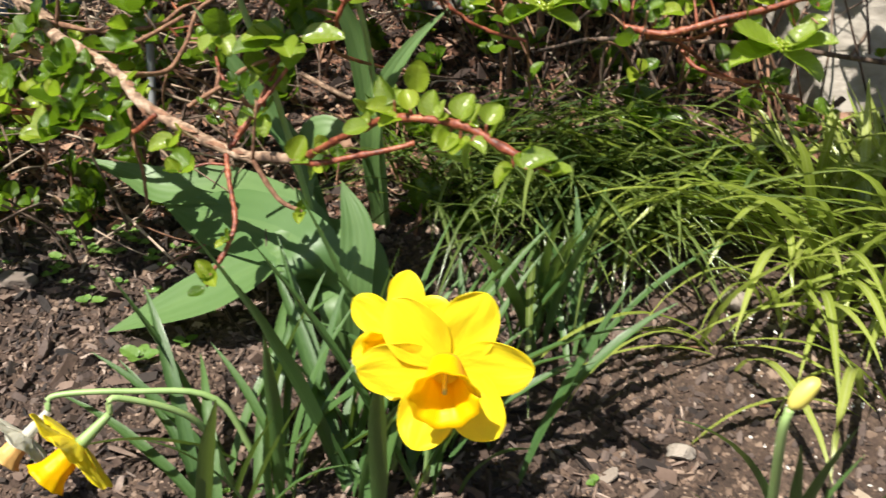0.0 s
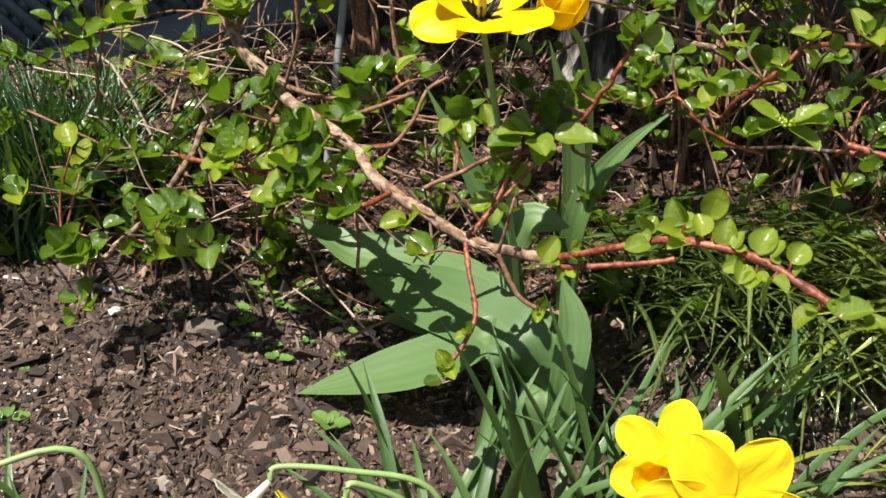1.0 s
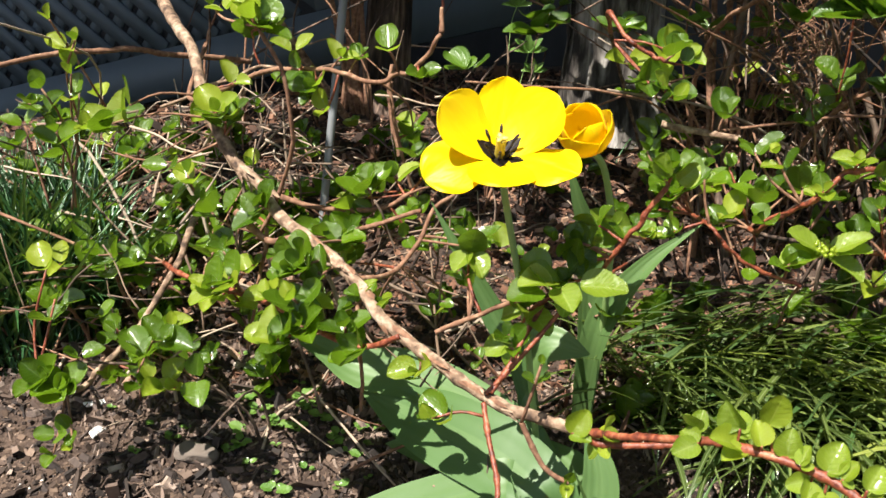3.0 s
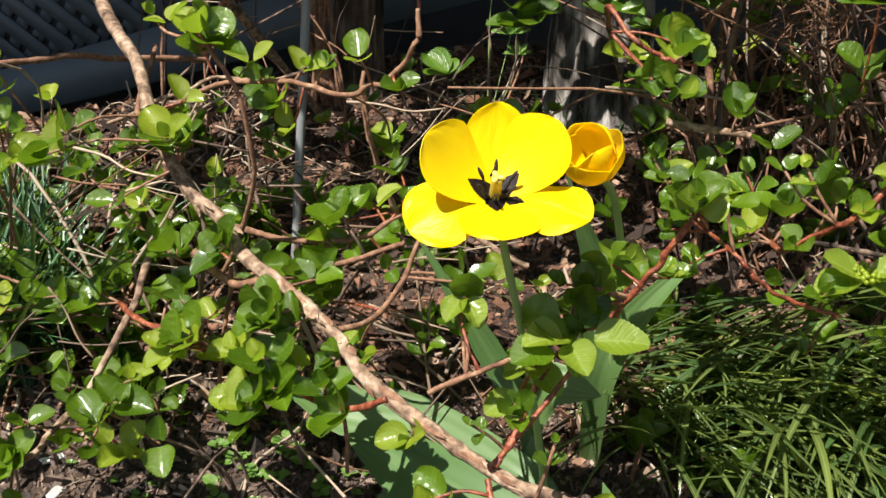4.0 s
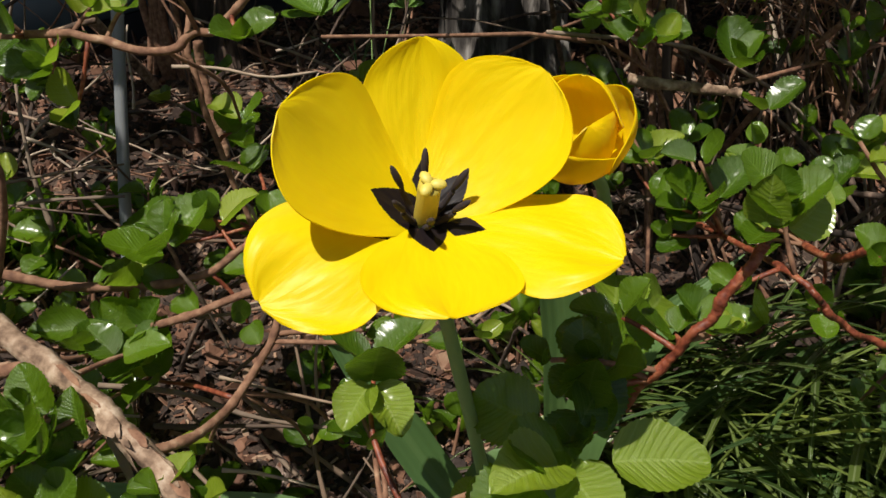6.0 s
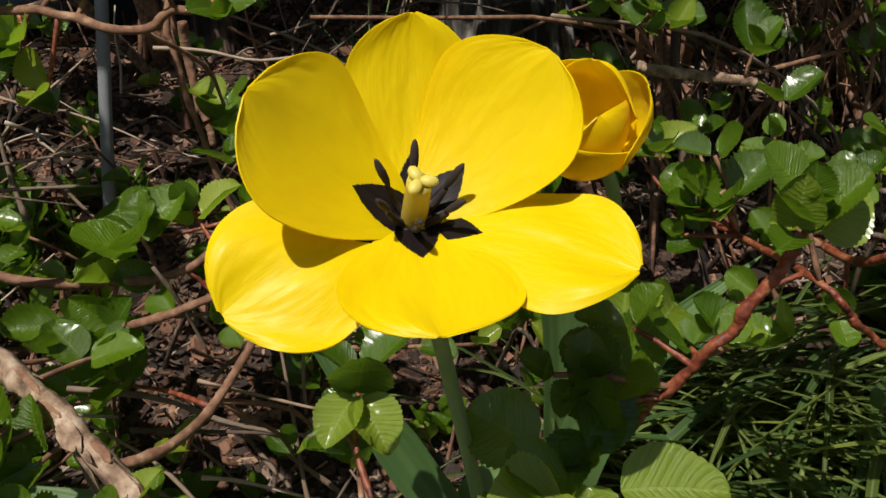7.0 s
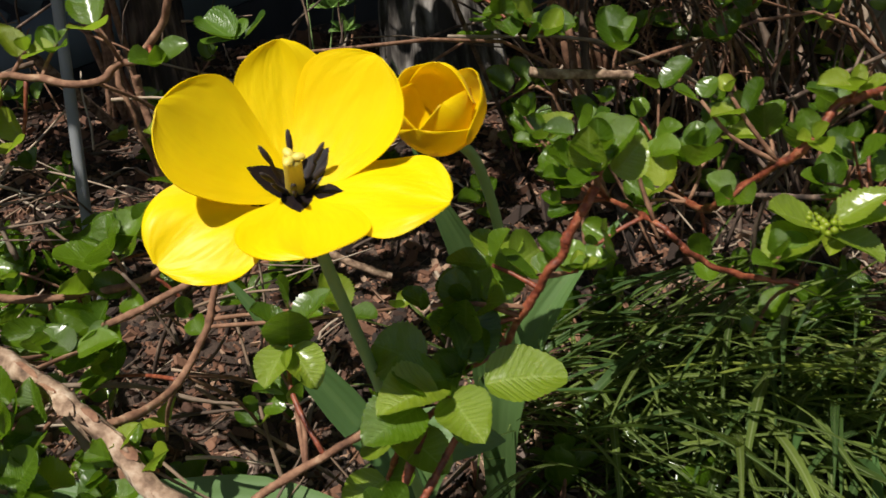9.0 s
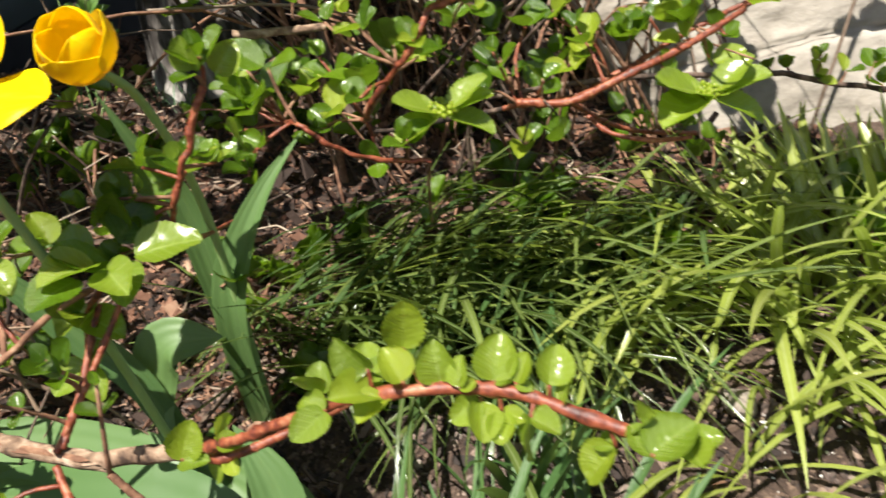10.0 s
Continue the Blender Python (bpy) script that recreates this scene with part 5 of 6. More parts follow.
def build_broad_tulip():
    """A tulip without a flower: broad leaves only."""
    ob = thing("tulip_plant", on_ground(-0.08, 0.76), "flowerless tulip with broad blue-green arching leaves", "tulip")
    broad = lambda s: (0.30 + 0.70 * math.sin(math.pi * min(1, 0.10 + 0.75 * s)) ** 0.8) * (1 - (max(0, s - 0.55) / 0.45) ** 2.3 * 0.97)
    foot = on_ground(-0.08, 0.765, 0.01)
    part("leaf", ribbon([foot, (-0.089, 0.705, 0.092), (-0.132, 0.735, 0.116), (-0.192, 0.780, 0.123), (-0.251, 0.830, 0.124), (-0.310, 0.868, 0.131)], 0.082, (-0.15, -0.75, 0.65), 0.12, 0.03, 24, 8, broad), TULIP_LEAF, ob)
    part("leaf", ribbon([foot, (-0.118, 0.715, 0.099), (-0.164, 0.720, 0.082), (-0.212, 0.728, 0.058), (-0.275, 0.738, 0.032), (-0.343, 0.748, 0.004)], 0.066, (0.05, -0.6, 0.8), 0.10, 0.02, 24, 8, broad), TULIP_LEAF, ob)
    part("leaf", ribbon([foot, (-0.105, 0.765, 0.115), (-0.163, 0.805, 0.141), (-0.236, 0.855, 0.152), (-0.310, 0.878, 0.150), (-0.356, 0.887, 0.165), (-0.418, 0.890, 0.188)], 0.058, (0.25, -0.85, 0.35), 0.25, 0.03, 26, 8, broad, -0.5), TULIP_LEAF, ob)
    part("leaf", ribbon([on_ground(-0.055, 0.715, -0.005), (-0.052, 0.705, 0.036), (-0.054, 0.735, 0.069), (-0.068, 0.757, 0.097), (-0.097, 0.787, 0.125)], 0.082, (-0.15, -0.95, 0.3), 0.15, 0.03, 22, 8, broad), TULIP_LEAF, ob)
    part("leaf", ribbon([foot, (-0.112, 0.80, 0.12), (-0.116, 0.820, 0.175), (-0.100, 0.812, 0.217), (-0.054, 0.798, 0.216)], 0.048, (-0.1, -0.8, 0.6), 0.12, 0.03, 24, 8, lambda s: (0.30 + 0.70 * max(0.0, min(1.0, (s - 0.40) / 0.30))) * (1 - (max(0, s - 0.68) / 0.32) ** 2.0 * 0.97)), TULIP_LEAF, ob)
    part("leaf", ribbon([on_ground(-0.05, 0.70), (-0.045, 0.68, 0.07), (-0.042, 0.690, 0.13), (-0.058, 0.705, 0.178)], 0.036, (0.1, -1, 0.35), 0.2, 0.04, 16, 8, broad), TULIP_LEAF, ob)
    part("leaf", ribbon([foot, (-0.15, 0.790, 0.085), (-0.215, 0.815, 0.088), (-0.268, 0.832, 0.080)], 0.050, (0.0, -0.6, 0.8), 0.2, 0.04, 16, 8, broad), TULIP_LEAF, ob)


build_broad_tulip()


# ---- daffodils ----
def daffodil(at, axis, foot, size, petal_mat, cup_mat, label, spin=0, seed=0, cup_len=0.030, via=(), droop=0.0):
    rnd = random.Random(seed)
    ob = thing("daffodil", foot, label, "daffodil", "daffodils")
    at, axis = Vector(at), Vector(axis).normalized()
    back = at - axis * 0.03 * size / 0.04
    mid = Vector(foot).lerp(back, 0.6) + Vector((0, 0.01, 0.02))
    crook = back + Vector((0, 0, 0.006)) - axis * 0.010
    part("stem", tube([foot, *(via or (mid,)), crook, back], 0.0032, 0.0026, 8), STEM, ob)
    part("neck", tube([back, at], 0.0030, 0.0055, 10), STEM if petal_mat is not WHITE_PETAL else WHITE_PETAL, ob)
    fm = flower_frame(at, axis, spin)
    for k in range(6):
        a = 60 * k + rnd.uniform(-5, 5)
        petal(ob, fm, a, petal_rows(size, size * 0.72, 78, 78 + 16 * math.sin(radians(a + spin)) + rnd.uniform(-8, 8), 1.0, 0.16, rnd, 0.004, ruffle=0.12, lift=-0.0015 * (k % 2), sharp=True), petal_mat)
    fm = flower_frame(at, axis + Vector((0, 0, -droop)), spin)
    rows = []
    for i in range(13):
        s = i / 12
        r = size * (0.20 + 0.10 * s + 0.13 * max(0, s - 0.72) ** 1.5 * 6)
        rows.append([fm @ Vector((math.cos(b) * r * (1 + 0.05 * s * math.sin(b * 9)), math.sin(b) * r * (1 + 0.05 * s * math.sin(b * 9)), cup_len * s)) for b in (6.2832 * j / 36 for j in range(37))])
    tr = part("trumpet", sheet(rows), cup_mat, ob, "frilled trumpet")
    tr.modifiers.new("thickness", "SOLIDIFY").thickness = 0.0007
    part("pistil", tube([fm @ Vector((0, 0, 0)), fm @ Vector((0, 0, cup_len * 0.8))], 0.0014, 0.0017, 6), PISTIL, ob)
    return ob


daffodil((0.061, 0.400, 0.090), (0.02, -0.98, -0.05), on_ground(0.03, 0.56), 0.058, DAFF_PETAL, DAFF_CUP, "bright yellow trumpet daffodil nodding over its leaves", 4, 1, 0.038, droop=0.24)
daffodil((0.030, 0.438, 0.100), (-0.45, -0.85, 0.10), on_ground(0.0, 0.57), 0.045, DAFF_PETAL, DAFF_CUP, "bright yellow daffodil behind another bloom", 28, 2, 0.030, droop=0.3)
daffodil((-0.237, 0.455, 0.005), (-0.66, -0.38, -0.64), on_ground(-0.15, 0.56), 0.043, DAFF_PETAL, DAFF_CUP, "yellow daffodil hanging its head over the mulch", 20, 3, 0.036, [(-0.16, 0.51, 0.0)])
daffodil((-0.313, 0.510, -0.013), (-0.60, -0.42, -0.68), on_ground(-0.13, 0.58), 0.036, WHITE_PETAL, PEACH_CUP, "faded white daffodil with peach trumpet, drooping", 10, 4, 0.026, [(-0.16, 0.56, 0.0), (-0.23, 0.540, 0.016)])
daffodil((-0.530, 0.430, 0.0), (-0.75, -0.25, -0.6), on_ground(-0.42, 0.50), 0.034, WHITE_PETAL, PEACH_CUP, "withered white daffodil over the mulch", 10, 5, 0.024, [(-0.44, 0.47, 0.03)])


def build_bud():
    ob = thing("daffodil_bud", on_ground(0.31, 0.47), "closed pale yellow daffodil bud on a straight stem", "daffodil", "daffodils")
    part("stem", tube([on_ground(0.31, 0.47), (0.290, 0.40, -0.02), (0.277, 0.352, 0.060), (0.279, 0.346, 0.080)], 0.0038, 0.003, 8), STEM, ob)
    bm = bmesh.new()
    q = Matrix.Translation((0.2865, 0.345, 0.0905)) @ Vector((0.55, -0.1, 0.8)).to_track_quat("Z", "Y").to_matrix().to_4x4() @ Matrix.Diagonal((0.0062, 0.0062, 0.0135, 1))
    bmesh.ops.create_icosphere(bm, subdivisions=3, radius=1, matrix=q)
    for v in bm.verts:
        v.co += (v.co - Vector((0.2865, 0.345, 0.0905))) * 0.10 * noise.noise(v.co * 160)
    part("bud", bm, PISTIL, ob, "tight pale yellow bud")


build_bud()


# ---- leaf clumps ----
def blade_mesh(name, material, seed, bend, ratio, fold=0.5, lean=0.25):
    """A blade of length 1 that rises from the origin and arches over towards +y."""
    rnd = random.Random(seed)
    pts, p, ang = [], Vector((0, 0, 0)), lean
    for i in range(8):
        pts.append(p.copy())
        p = p + Vector((rnd.uniform(-0.03, 0.03), math.sin(ang), math.cos(ang))) / 7
        ang += bend / 7 * rnd.uniform(0.6, 1.4)
    tip = lambda s: (0.55 + 0.45 * min(1, s * 4)) * min(1, (1 - s) * 2.6 + 0.03) ** 0.8
    return mesh_of(name, ribbon(pts, ratio, (0, -1, 0.3), fold, 0.0, 12, 2, tip, rnd.uniform(-0.5, 0.5), seed), material)


def blades(material, ratio, bends, seed, fold=0.5):
    return [blade_mesh("blade", material, seed + k, b, ratio * (0.85 + 0.1 * (k % 4)), fold) for k, b in enumerate(bends)]


DAFF_BLADES = blades(DAFF_LEAF, 0.058, (0.3, 0.5, 0.8, 0.2, 1.1, 0.6), 50)
STRAP_BLADES = blades(STRAP, 0.038, (1.3, 1.7, 2.1, 0.9, 1.5, 1.2), 60, 0.35)
STRAP_LONG = blades(STRAP, 0.062, (0.25, 0.5, 0.9, 0.4), 95, 0.3)
STRAP_SHORT = blades(STRAP, 0.085, (0.2, 0.5, 0.3, 0.8), 90, 0.3)
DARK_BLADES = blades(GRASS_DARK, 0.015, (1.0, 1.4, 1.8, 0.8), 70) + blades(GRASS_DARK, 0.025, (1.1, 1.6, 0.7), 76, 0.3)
SHADED_WIDE = blades(STRAP_SHADED, 0.028, (0.9, 1.3, 1.7, 2.0), 140, 0.35)
CHIVE_BLADES = blades(CHIVE, 0.019, (0.25, 0.5, 0.9, 0.35, 0.7, 1.1), 80, 0.8)


def clump(name, foot, meshes, count, length, spread_r, lean, label, category, group, seed, aim=None, mass=None, share=0.6):
    """Blades that rise from one foot; mass: the material of a tuft too fine to count, in one mesh."""
    rnd = random.Random(seed)
    items = []
    for k in range(count):
        a = rnd.uniform(0, 6.28)
        if aim is not None and rnd.random() < share:
            a = radians(aim) + rnd.gauss(0, 0.6 if share < 0.7 else 0.3)
        r = spread_r * math.sqrt(rnd.random())
        b = rnd.uniform(0, 6.28)
        x, y = foot[0] + math.cos(b) * r, foot[1] + math.sin(b) * r
        m = (Matrix.Translation(on_ground(x, y, -0.005)) @ Matrix.Rotation(a - math.pi / 2, 4, "Z") @ Matrix.Rotation(-rnd.gauss(lean, 0.15), 4, "X") @ Matrix.Scale(length * rnd.uniform(0.6, 1.15), 4))
        items.append((rnd.choice(meshes), m))
    if mass:
        return tagged(joined(name, items, mass), label, category, group, "stuff")
    ob = thing(name, foot, label, category, group)
    for me, m in items:
        part("blade", me, None, ob, m=m)
    return ob


g = "daffodil leaf clumps"
clump("daffodil_clump", on_ground(-0.005, 0.565), DAFF_BLADES, 36, 0.25, 0.05, 0.12, "dense clump of upright blue-green daffodil leaves", "daffodil leaves", g, 1, 45)
clump("daffodil_clump", on_ground(-0.13, 0.54), DAFF_BLADES, 26, 0.21, 0.05, 0.2, "clump of leaning daffodil leaves in mulch", "daffodil leaves", g, 2)
clump("daffodil_clump", on_ground(0.09, 0.60), DAFF_BLADES, 16, 0.20, 0.06, 0.2, "clump of daffodil leaves beside bare soil", "daffodil leaves", g, 3)
clump("daffodil_clump", on_ground(0.15, 0.72), DAFF_BLADES, 20, 0.20, 0.05, 0.1, "clump of narrow daffodil leaves in shade", "daffodil leaves", g, 4)
clump("daffodil_clump", on_ground(-0.50, 0.50), DAFF_BLADES, 14, 0.16, 0.05, 0.3, "small clump of daffodil leaves in mulch", "daffodil leaves", g, 5)
clump("daffodil_clump", on_ground(0.33, 0.46), DAFF_BLADES, 8, 0.22, 0.02, 0.1, "few daffodil leaves round a bud", "daffodil leaves", g, 6)

g = "strap-leaved clumps"
for k, (x, y, n, ln, am, lean) in enumerate(((0.470, 0.845, 22, 0.30, 180, 0.45), (0.500, 0.880, 22, 0.30, 170, 0.40), (0.440, 0.880, 18, 0.30, 190, 0.50), (0.400, 0.920, 18, 0.30, 190, 0.55), (0.560, 0.880, 18, 0.19, 100, 0.15), (0.585, 0.840, 16, 0.28, 215, 0.40),
                                               (0.515, 0.940, 18, 0.18, 110, 0.15), (0.460, 0.980, 18, 0.28, 185, 0.50), (0.640, 0.880, 16, 0.18, 80, 0.15), (0.480, 0.800, 8, 0.26, 240, 0.50), (0.420, 0.770, 6, 0.24, 215, 0.60), (0.455, 0.740, 7, 0.26, 280, 0.45), (0.520, 0.740, 9, 0.26, 290, 0.45),
                                               (0.340, 0.707, 6, 0.24, 200, 0.75), (0.335, 0.715, 4, 0.24, 250, 0.60), (0.470, 0.66, 6, 0.24, 200, 0.45), (0.560, 0.70, 10, 0.28, 150, 0.40), (0.640, 0.80, 14, 0.28, 200, 0.40), (0.600, 0.94, 18, 0.17, 120, 0.15), (0.540, 0.800, 12, 0.28, 200, 0.45),
                                               (0.600, 1.03, 18, 0.09, 90, 0.0), (0.650, 1.01, 20, 0.09, 90, 0.0), (0.700, 0.99, 20, 0.10, 90, 0.0), (0.760, 0.96, 20, 0.10, 90, 0.0), (0.820, 0.94, 16, 0.10, 90, 0.0))):
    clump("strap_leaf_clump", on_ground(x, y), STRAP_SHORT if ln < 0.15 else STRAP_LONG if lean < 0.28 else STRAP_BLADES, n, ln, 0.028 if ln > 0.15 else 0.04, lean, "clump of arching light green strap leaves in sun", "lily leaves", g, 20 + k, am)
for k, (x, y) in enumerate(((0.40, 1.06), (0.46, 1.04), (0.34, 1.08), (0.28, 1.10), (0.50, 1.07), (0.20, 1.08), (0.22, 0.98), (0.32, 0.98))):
    clump("strap_leaf_clump", on_ground(x, y), SHADED_WIDE, 16, 0.30, 0.045, 0.75, "clump of glossy strap leaves arching, coloured dark for shade", "lily leaves", g, 120 + k, 215, share=0.85)
clump("daffodil_clump", on_ground(0.24, 0.93), DAFF_BLADES, 9, 0.24, 0.08, 0.7, "few broad leaves lying over dark grass", "daffodil leaves", "daffodil leaf clumps", 7, 215)
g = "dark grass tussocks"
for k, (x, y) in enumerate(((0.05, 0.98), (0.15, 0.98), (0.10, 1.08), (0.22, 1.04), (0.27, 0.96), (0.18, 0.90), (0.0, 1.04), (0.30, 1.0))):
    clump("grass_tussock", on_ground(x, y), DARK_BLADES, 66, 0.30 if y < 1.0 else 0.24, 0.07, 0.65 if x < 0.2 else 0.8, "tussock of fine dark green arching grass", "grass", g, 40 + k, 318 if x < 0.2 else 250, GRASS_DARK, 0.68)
g = "fine grass tufts"
for k, (x, y, aim) in enumerate(((-0.84, 0.99, 165), (-0.92, 1.02, 170), (-0.78, 1.02, 150), (-0.88, 1.07, 160), (-1.0, 1.06, 160), (-0.88, 0.96, 190), (-0.80, 0.98, 175), (-0.74, 1.03, 140))):
    clump("grass_tuft", on_ground(x, y), CHIVE_BLADES, 320, 0.27, 0.05, 0.20, "tuft of fine upright blue-green grass", "grass", g, 60 + k, aim, CHIVE, 0.75)


# ---- small things ----
def stone_mesh(seed, flat=0.6):
    bm = bmesh.new()
    bmesh.ops.create_icosphere(bm, subdivisions=4, radius=1)
    rnd = random.Random(seed)
    cuts = [(Vector((rnd.gauss(0, 1), rnd.gauss(0, 1), rnd.gauss(0, 1))).normalized(), rnd.uniform(0.55, 0.85)) for _ in range(9)]
    for v in bm.verts:
        d = v.co.normalized()
        for c, h in cuts:
            v.co -= c * max(0, v.co.dot(c) - h)
        v.co += d * 0.05 * noise.noise(d * 5 + Vector((0, seed, 0)))
        v.co.z *= flat
    bm.normal_update()
    return mesh_of("stone", bm, PEBBLE)


STONES = [stone_mesh(k * 3.7 + 1, 0.5 + 0.1 * (k % 3)) for k in range(5)]


def stone(x, y, size, k, label="rough grey-brown stone lying on the soil"):
    ob = new("stone", STONES[k % 5])
    ob.matrix_basis = Matrix.Translation(on_ground(x, y, size * 0.25)) @ Euler((0.4, 0.1 * k, k * 1.3)).to_matrix().to_4x4() @ Matrix.Diagonal((size, size * 0.8, size * 0.8, 1))
    tagged(ob, label, "stone", "stones in the bed")


stone(-0.487, 0.828, 0.027, 0, "angular pale brown stone lying on mulch")
stone(0.37, 0.785, 0.028, 1, "flat brown rock half buried beside strap leaves")
stone(0.27, 0.60, 0.016, 2)
stone(0.20, 0.57, 0.012, 3)
pick = random.Random(17)
for k in range(70):
    stone(pick.uniform(-0.95, 0.65), pick.uniform(0.35, 1.15), pick.choice((0.004, 0.005, 0.006, 0.008, 0.010)), k, "small grey-brown pebble in the soil")


def chip_mesh(seed):
    rnd = random.Random(seed)
    bm = bmesh.new()
    ring = [(x * rnd.uniform(0.75, 1.2), y * rnd.uniform(0.2, 0.5)) for x, y in ((-1, -0.9), (0.1, -1), (1, -0.5), (0.8, 0.9), (-0.3, 0.8), (-0.9, 0.6))]
    lo, hi = [bm.verts.new((x, y, 0)) for x, y in ring], [bm.verts.new((x * 0.9, y * 0.9, 0.16 + 0.06 * x)) for x, y in ring]
    bm.faces.new(lo[::-1])
    bm.faces.new(hi)
    for i in range(6):
        bm.faces.new((lo[i], lo[(i + 1) % 6], hi[(i + 1) % 6], hi[i]))
    return bm


def wood_chip(x, y, size, seed, material, label):
    me = bpy.data.meshes.new("wood_chip")
    bm = chip_mesh(seed)
    bm.to_mesh(me)
    bm.free()
    me.materials.append(material)
    ob = new("wood_chip", me)
    ob.matrix_basis = Matrix.Translation(on_ground(x, y, 0.002)) @ Euler((0.42, 0.1, seed * 0.7)).to_matrix().to_4x4() @ Matrix.Scale(size, 4)
    tagged(ob, label, "wood chip", "wood chips")


wood_chip(-0.646, 0.892, 0.014, 1, WHITE_BIT, "white splinter of painted wood on mulch")
wood_chip(-0.620, 0.855, 0.019, 2, WHITE_BIT, "pale grey flat chip on mulch")
wood_chip(-0.800, 0.905, 0.016, 4, WHITE_BIT, "white splinter among dark bark")
for k in range(36):
    wood_chip(pick.uniform(-0.95, 0.5), pick.uniform(0.35, 1.0), pick.uniform(0.006, 0.013), 10 + k, TWIG_BROWN if k % 3 else TWIG_DRY, "weathered chip of bark mulch on soil")


def dry_twig(x, y, length, turn, seed, lift=0.012, r=0.0016):
    rnd = random.Random(seed)
    d = Vector((math.cos(turn), math.sin(turn), 0))
    pts = []
    for i in range(5):
        p = Vector((x, y, 0)) + d * length * (i / 4 - 0.5) + Vector((rnd.uniform(-1, 1), rnd.uniform(-1, 1), 0)) * length * 0.09
        pts.append(on_ground(p.x, p.y, r + lift * rnd.uniform(0, 1)))
    ob = thing("dry_twig", pts[0], "thin dry brown twig lying in the litter", "twig", "dry twigs")
    part("stick", tube(pts, r, r * 0.6, 6, 10, 0.3, 0.02, seed), TWIG_DRY, ob)
    if length > 0.07:
        p = pts[2]
        part("side_twig", tube([p, p + d * length * 0.15 + Vector((0.01, 0.02, 0.01)), p + d * length * 0.3 + Vector((0.012, 0.04, 0.006))], r * 0.6, r * 0.4, 5, 6, 0.2, 0.02, seed), TWIG_DRY, ob)


for k in range(150):
    dry_twig(pick.uniform(-0.95, 0.45), pick.uniform(0.92, 1.75), pick.uniform(0.04, 0.15), pick.uniform(-1.2, 1.2) + (math.pi / 2 if k % 6 == 0 else 0), 300 + k, pick.uniform(0.004, 0.022), pick.uniform(0.001, 0.0028))
for k in range(26):
    dry_twig(pick.uniform(-0.9, 0.5), pick.uniform(0.4, 0.95), pick.uniform(0.03, 0.08), pick.uniform(0, 3.1), 500 + k, 0.004, 0.0009)
dry_twig(0.09, 1.03, 0.10, 0.2, 700, 0.02, 0.004)

SEED_LEAF = [leaf_mesh("leaf", WEED, 70 + k, wide=0.9, cup=0.2, droop=0.3) for k in range(3)]


def weed(x, y, size, seed):
    rnd = random.Random(seed)
    ob = thing("weed_seedling", on_ground(x, y), "small green weed seedling on bare soil", "weed", "weed seedlings")
    for k in range(rnd.choice((3, 4, 5, 6))):
        a = rnd.uniform(0, 6.28)
        way = Vector((math.cos(a), math.sin(a), rnd.uniform(0.1, 0.7)))
        part("leaf", rnd.choice(SEED_LEAF), None, ob, m=frame_of(on_ground(x, y, 0.006) + way * size * 0.2, way, (0, -0.4, 1), size * rnd.uniform(0.6, 1.2)))


for k, (x, y, z) in enumerate(((-0.294, 0.716, 0.018), (-0.247, 0.736, 0.016), (-0.442, 0.942, 0.014), (-0.39, 0.927, 0.014), (-0.46, 0.91, 0.012), (-0.36, 0.90, 0.014), (-0.667, 0.651, 0.03), (-0.69, 0.66, 0.028), (-0.65, 0.67, 0.026))):
    weed(x, y, z, k)
for k in range(46):
    weed(pick.gauss(-0.38, 0.10), pick.gauss(0.90, 0.05), pick.uniform(0.006, 0.014), 40 + k)
for k in range(20):
    weed(pick.uniform(-0.9, 0.6), pick.uniform(0.5, 0.9), pick.uniform(0.006, 0.012), 100 + k)


NARROW = [leaf_mesh("leaf", LEAF_VEINED, 30 + k, wide=0.60 + 0.06 * k, teeth=0.06, cup=0.45, droop=0.08 + 0.1 * k) for k in range(3)]


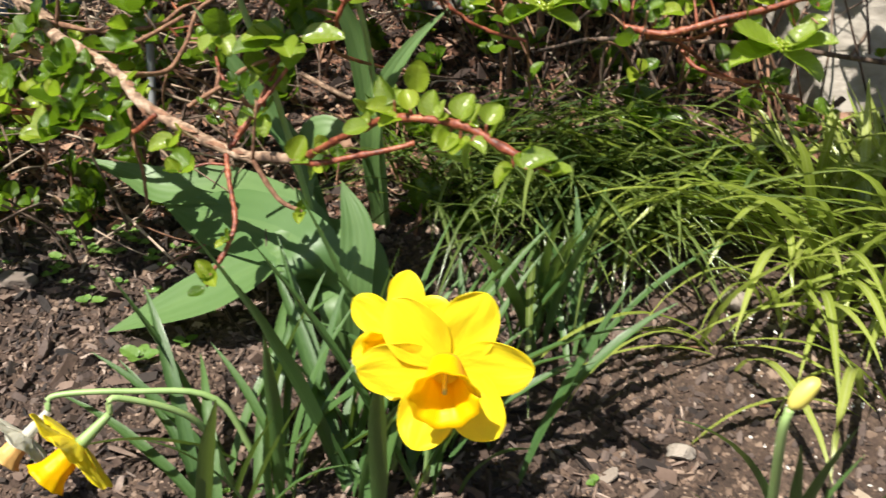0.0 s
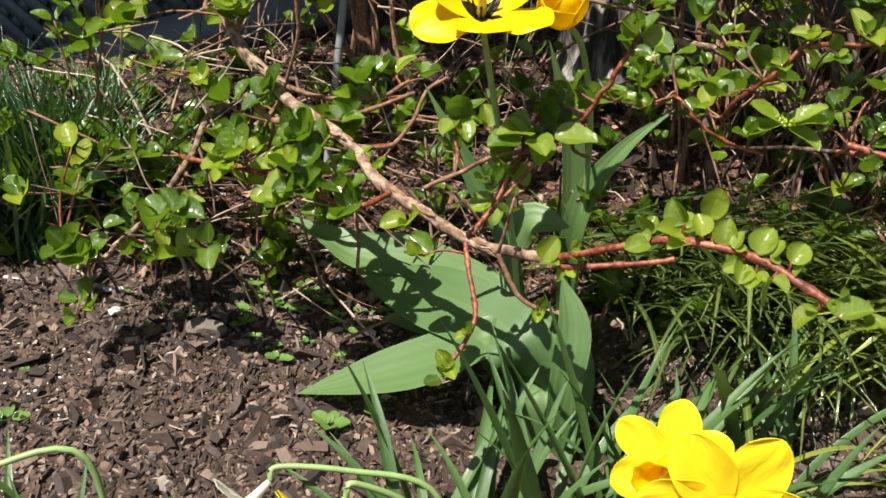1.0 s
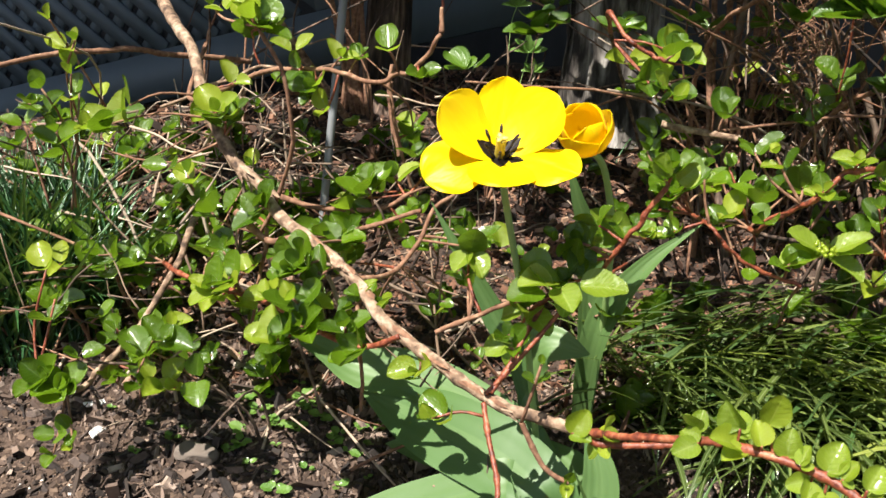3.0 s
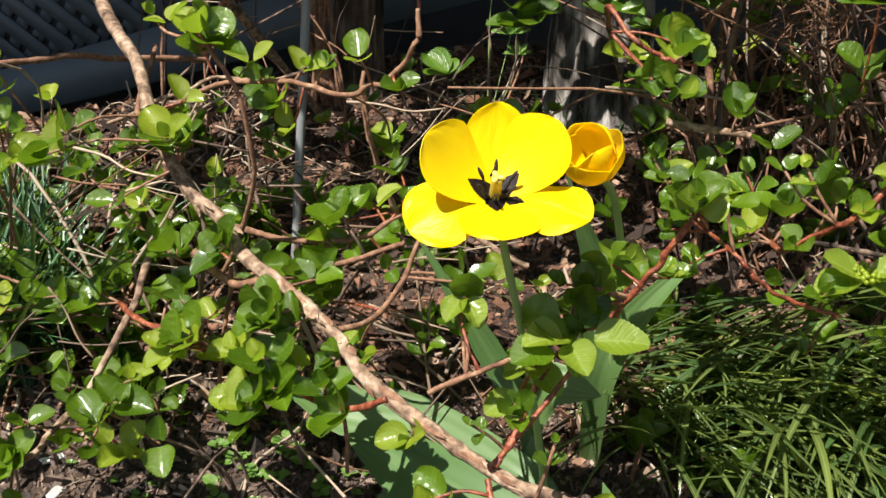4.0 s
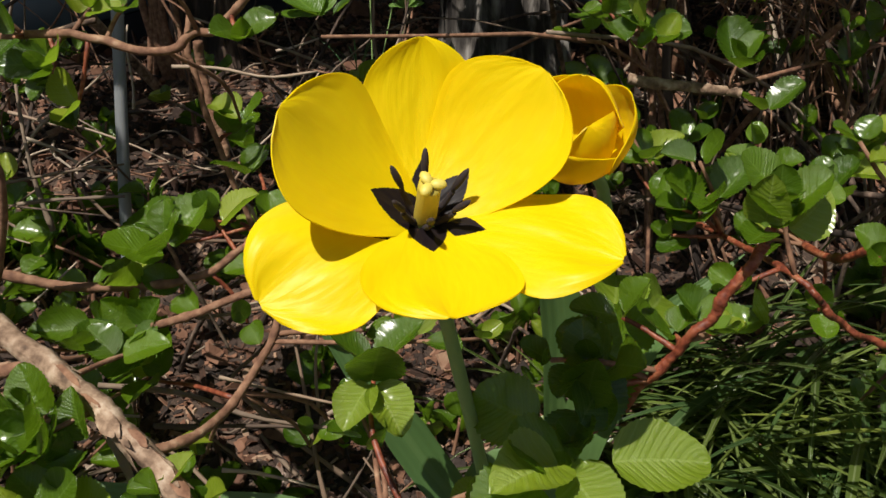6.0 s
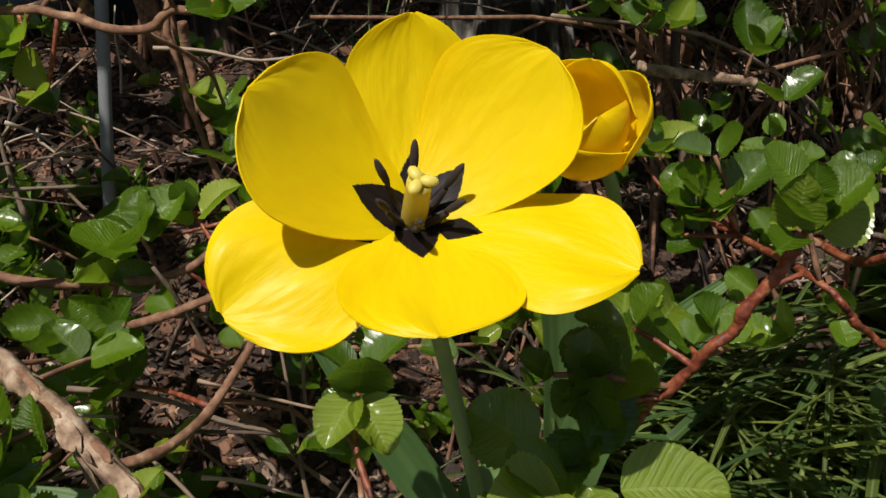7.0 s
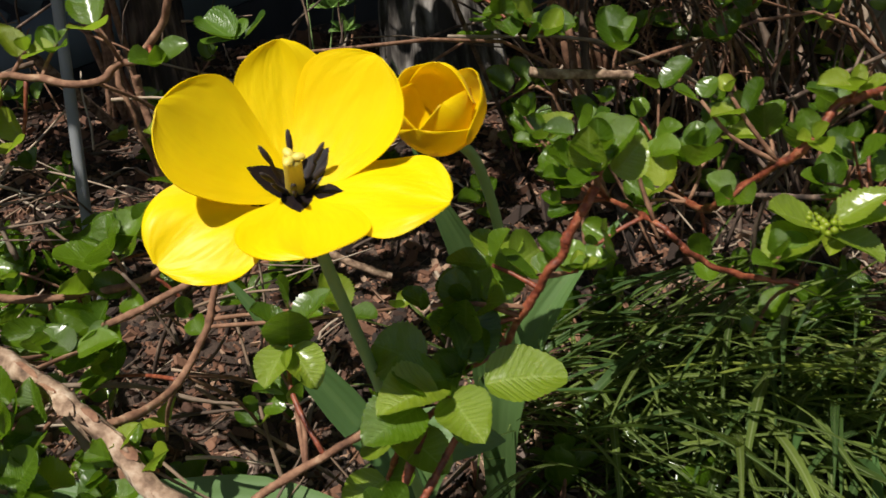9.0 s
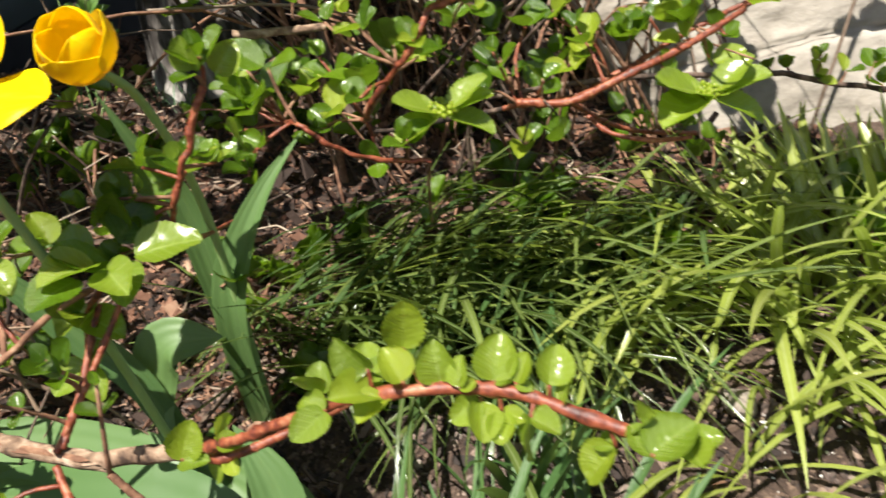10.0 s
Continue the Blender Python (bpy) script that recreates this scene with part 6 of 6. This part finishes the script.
def flower_bud(at, seed, size=0.037):
    """A flat cluster of tight green buds between long leaves."""
    rnd = random.Random(seed)
    at = Vector(at)
    bm = bmesh.new()
    for k in range(22):
        a, r = 2.4 * k, 0.0029 * math.sqrt(k)
        p = at + Vector((math.cos(a) * r, math.sin(a) * r * 0.7 - 0.002, 0.004 + math.sin(a) * r * 0.5 + rnd.uniform(0, 0.002)))
        bmesh.ops.create_icosphere(bm, subdivisions=1, radius=rnd.uniform(0.0023, 0.0033), matrix=Matrix.Translation(p))
    head = part("flower_bud", bm, LEAF_YOUNG, vine, "cluster of tight pale green flower buds")
    for k, a in enumerate((0.45, -0.05, -0.9, 2.7, 3.5)):
        a += rnd.uniform(-0.15, 0.15)
        way = Vector((math.cos(a), -0.25, math.sin(a) * 0.7 + 0.1))
        part("leaf", (NARROW + VEINED[:2])[k], None, head, m=frame_of(at + way * 0.006, way, (-0.2 + 0.5 * math.cos(a), -0.5, 0.8), size * rnd.uniform(0.85, 1.12)))


flower_bud((0.153, 0.771, 0.345), 1)
flower_bud((0.420, 0.839, 0.296), 2, 0.052)


LOBES = [leaf_mesh("leaf", WEED, 90 + k, wide=0.42, teeth=0.16, cup=0.2, droop=0.2) for k in range(2)]


def build_sprig():
    ob = thing("columbine_seedling", on_ground(-0.20, 1.62), "thin columbine seedling with lobed leaves in shade", "seedling")
    for k, (tip, size) in enumerate((((-0.163, 1.60, 0.556), 0.036), ((-0.191, 1.60, 0.638), 0.030), ((-0.15, 1.61, 0.52), 0.026))):
        st = part("stem", tube([on_ground(-0.20, 1.62), Vector(tip) + Vector((-0.01, 0.01, -0.05)), tip], 0.0012, 0.0009, 5, 8), STEM, ob)
        for j in range(5):
            a = 0.2 + 0.7 * j
            way = Vector((math.cos(a), -0.3, math.sin(a) * 0.8))
            part("leaf", LOBES[j % 2], None, st, m=frame_of(tip, way, (0, -0.8, 0.6), size))


build_sprig()
for k, (x, y) in enumerate(((-0.10, 1.64), (-0.06, 1.60), (-0.22, 1.66), (0.0, 1.55), (-0.30, 1.52))):
    clump("grass_tuft", on_ground(x, y), CHIVE_BLADES, 9, 0.11, 0.02, 0.2, "sparse tuft of thin grass in leaf litter", "grass", "fine grass tufts", 90 + k, None, CHIVE)
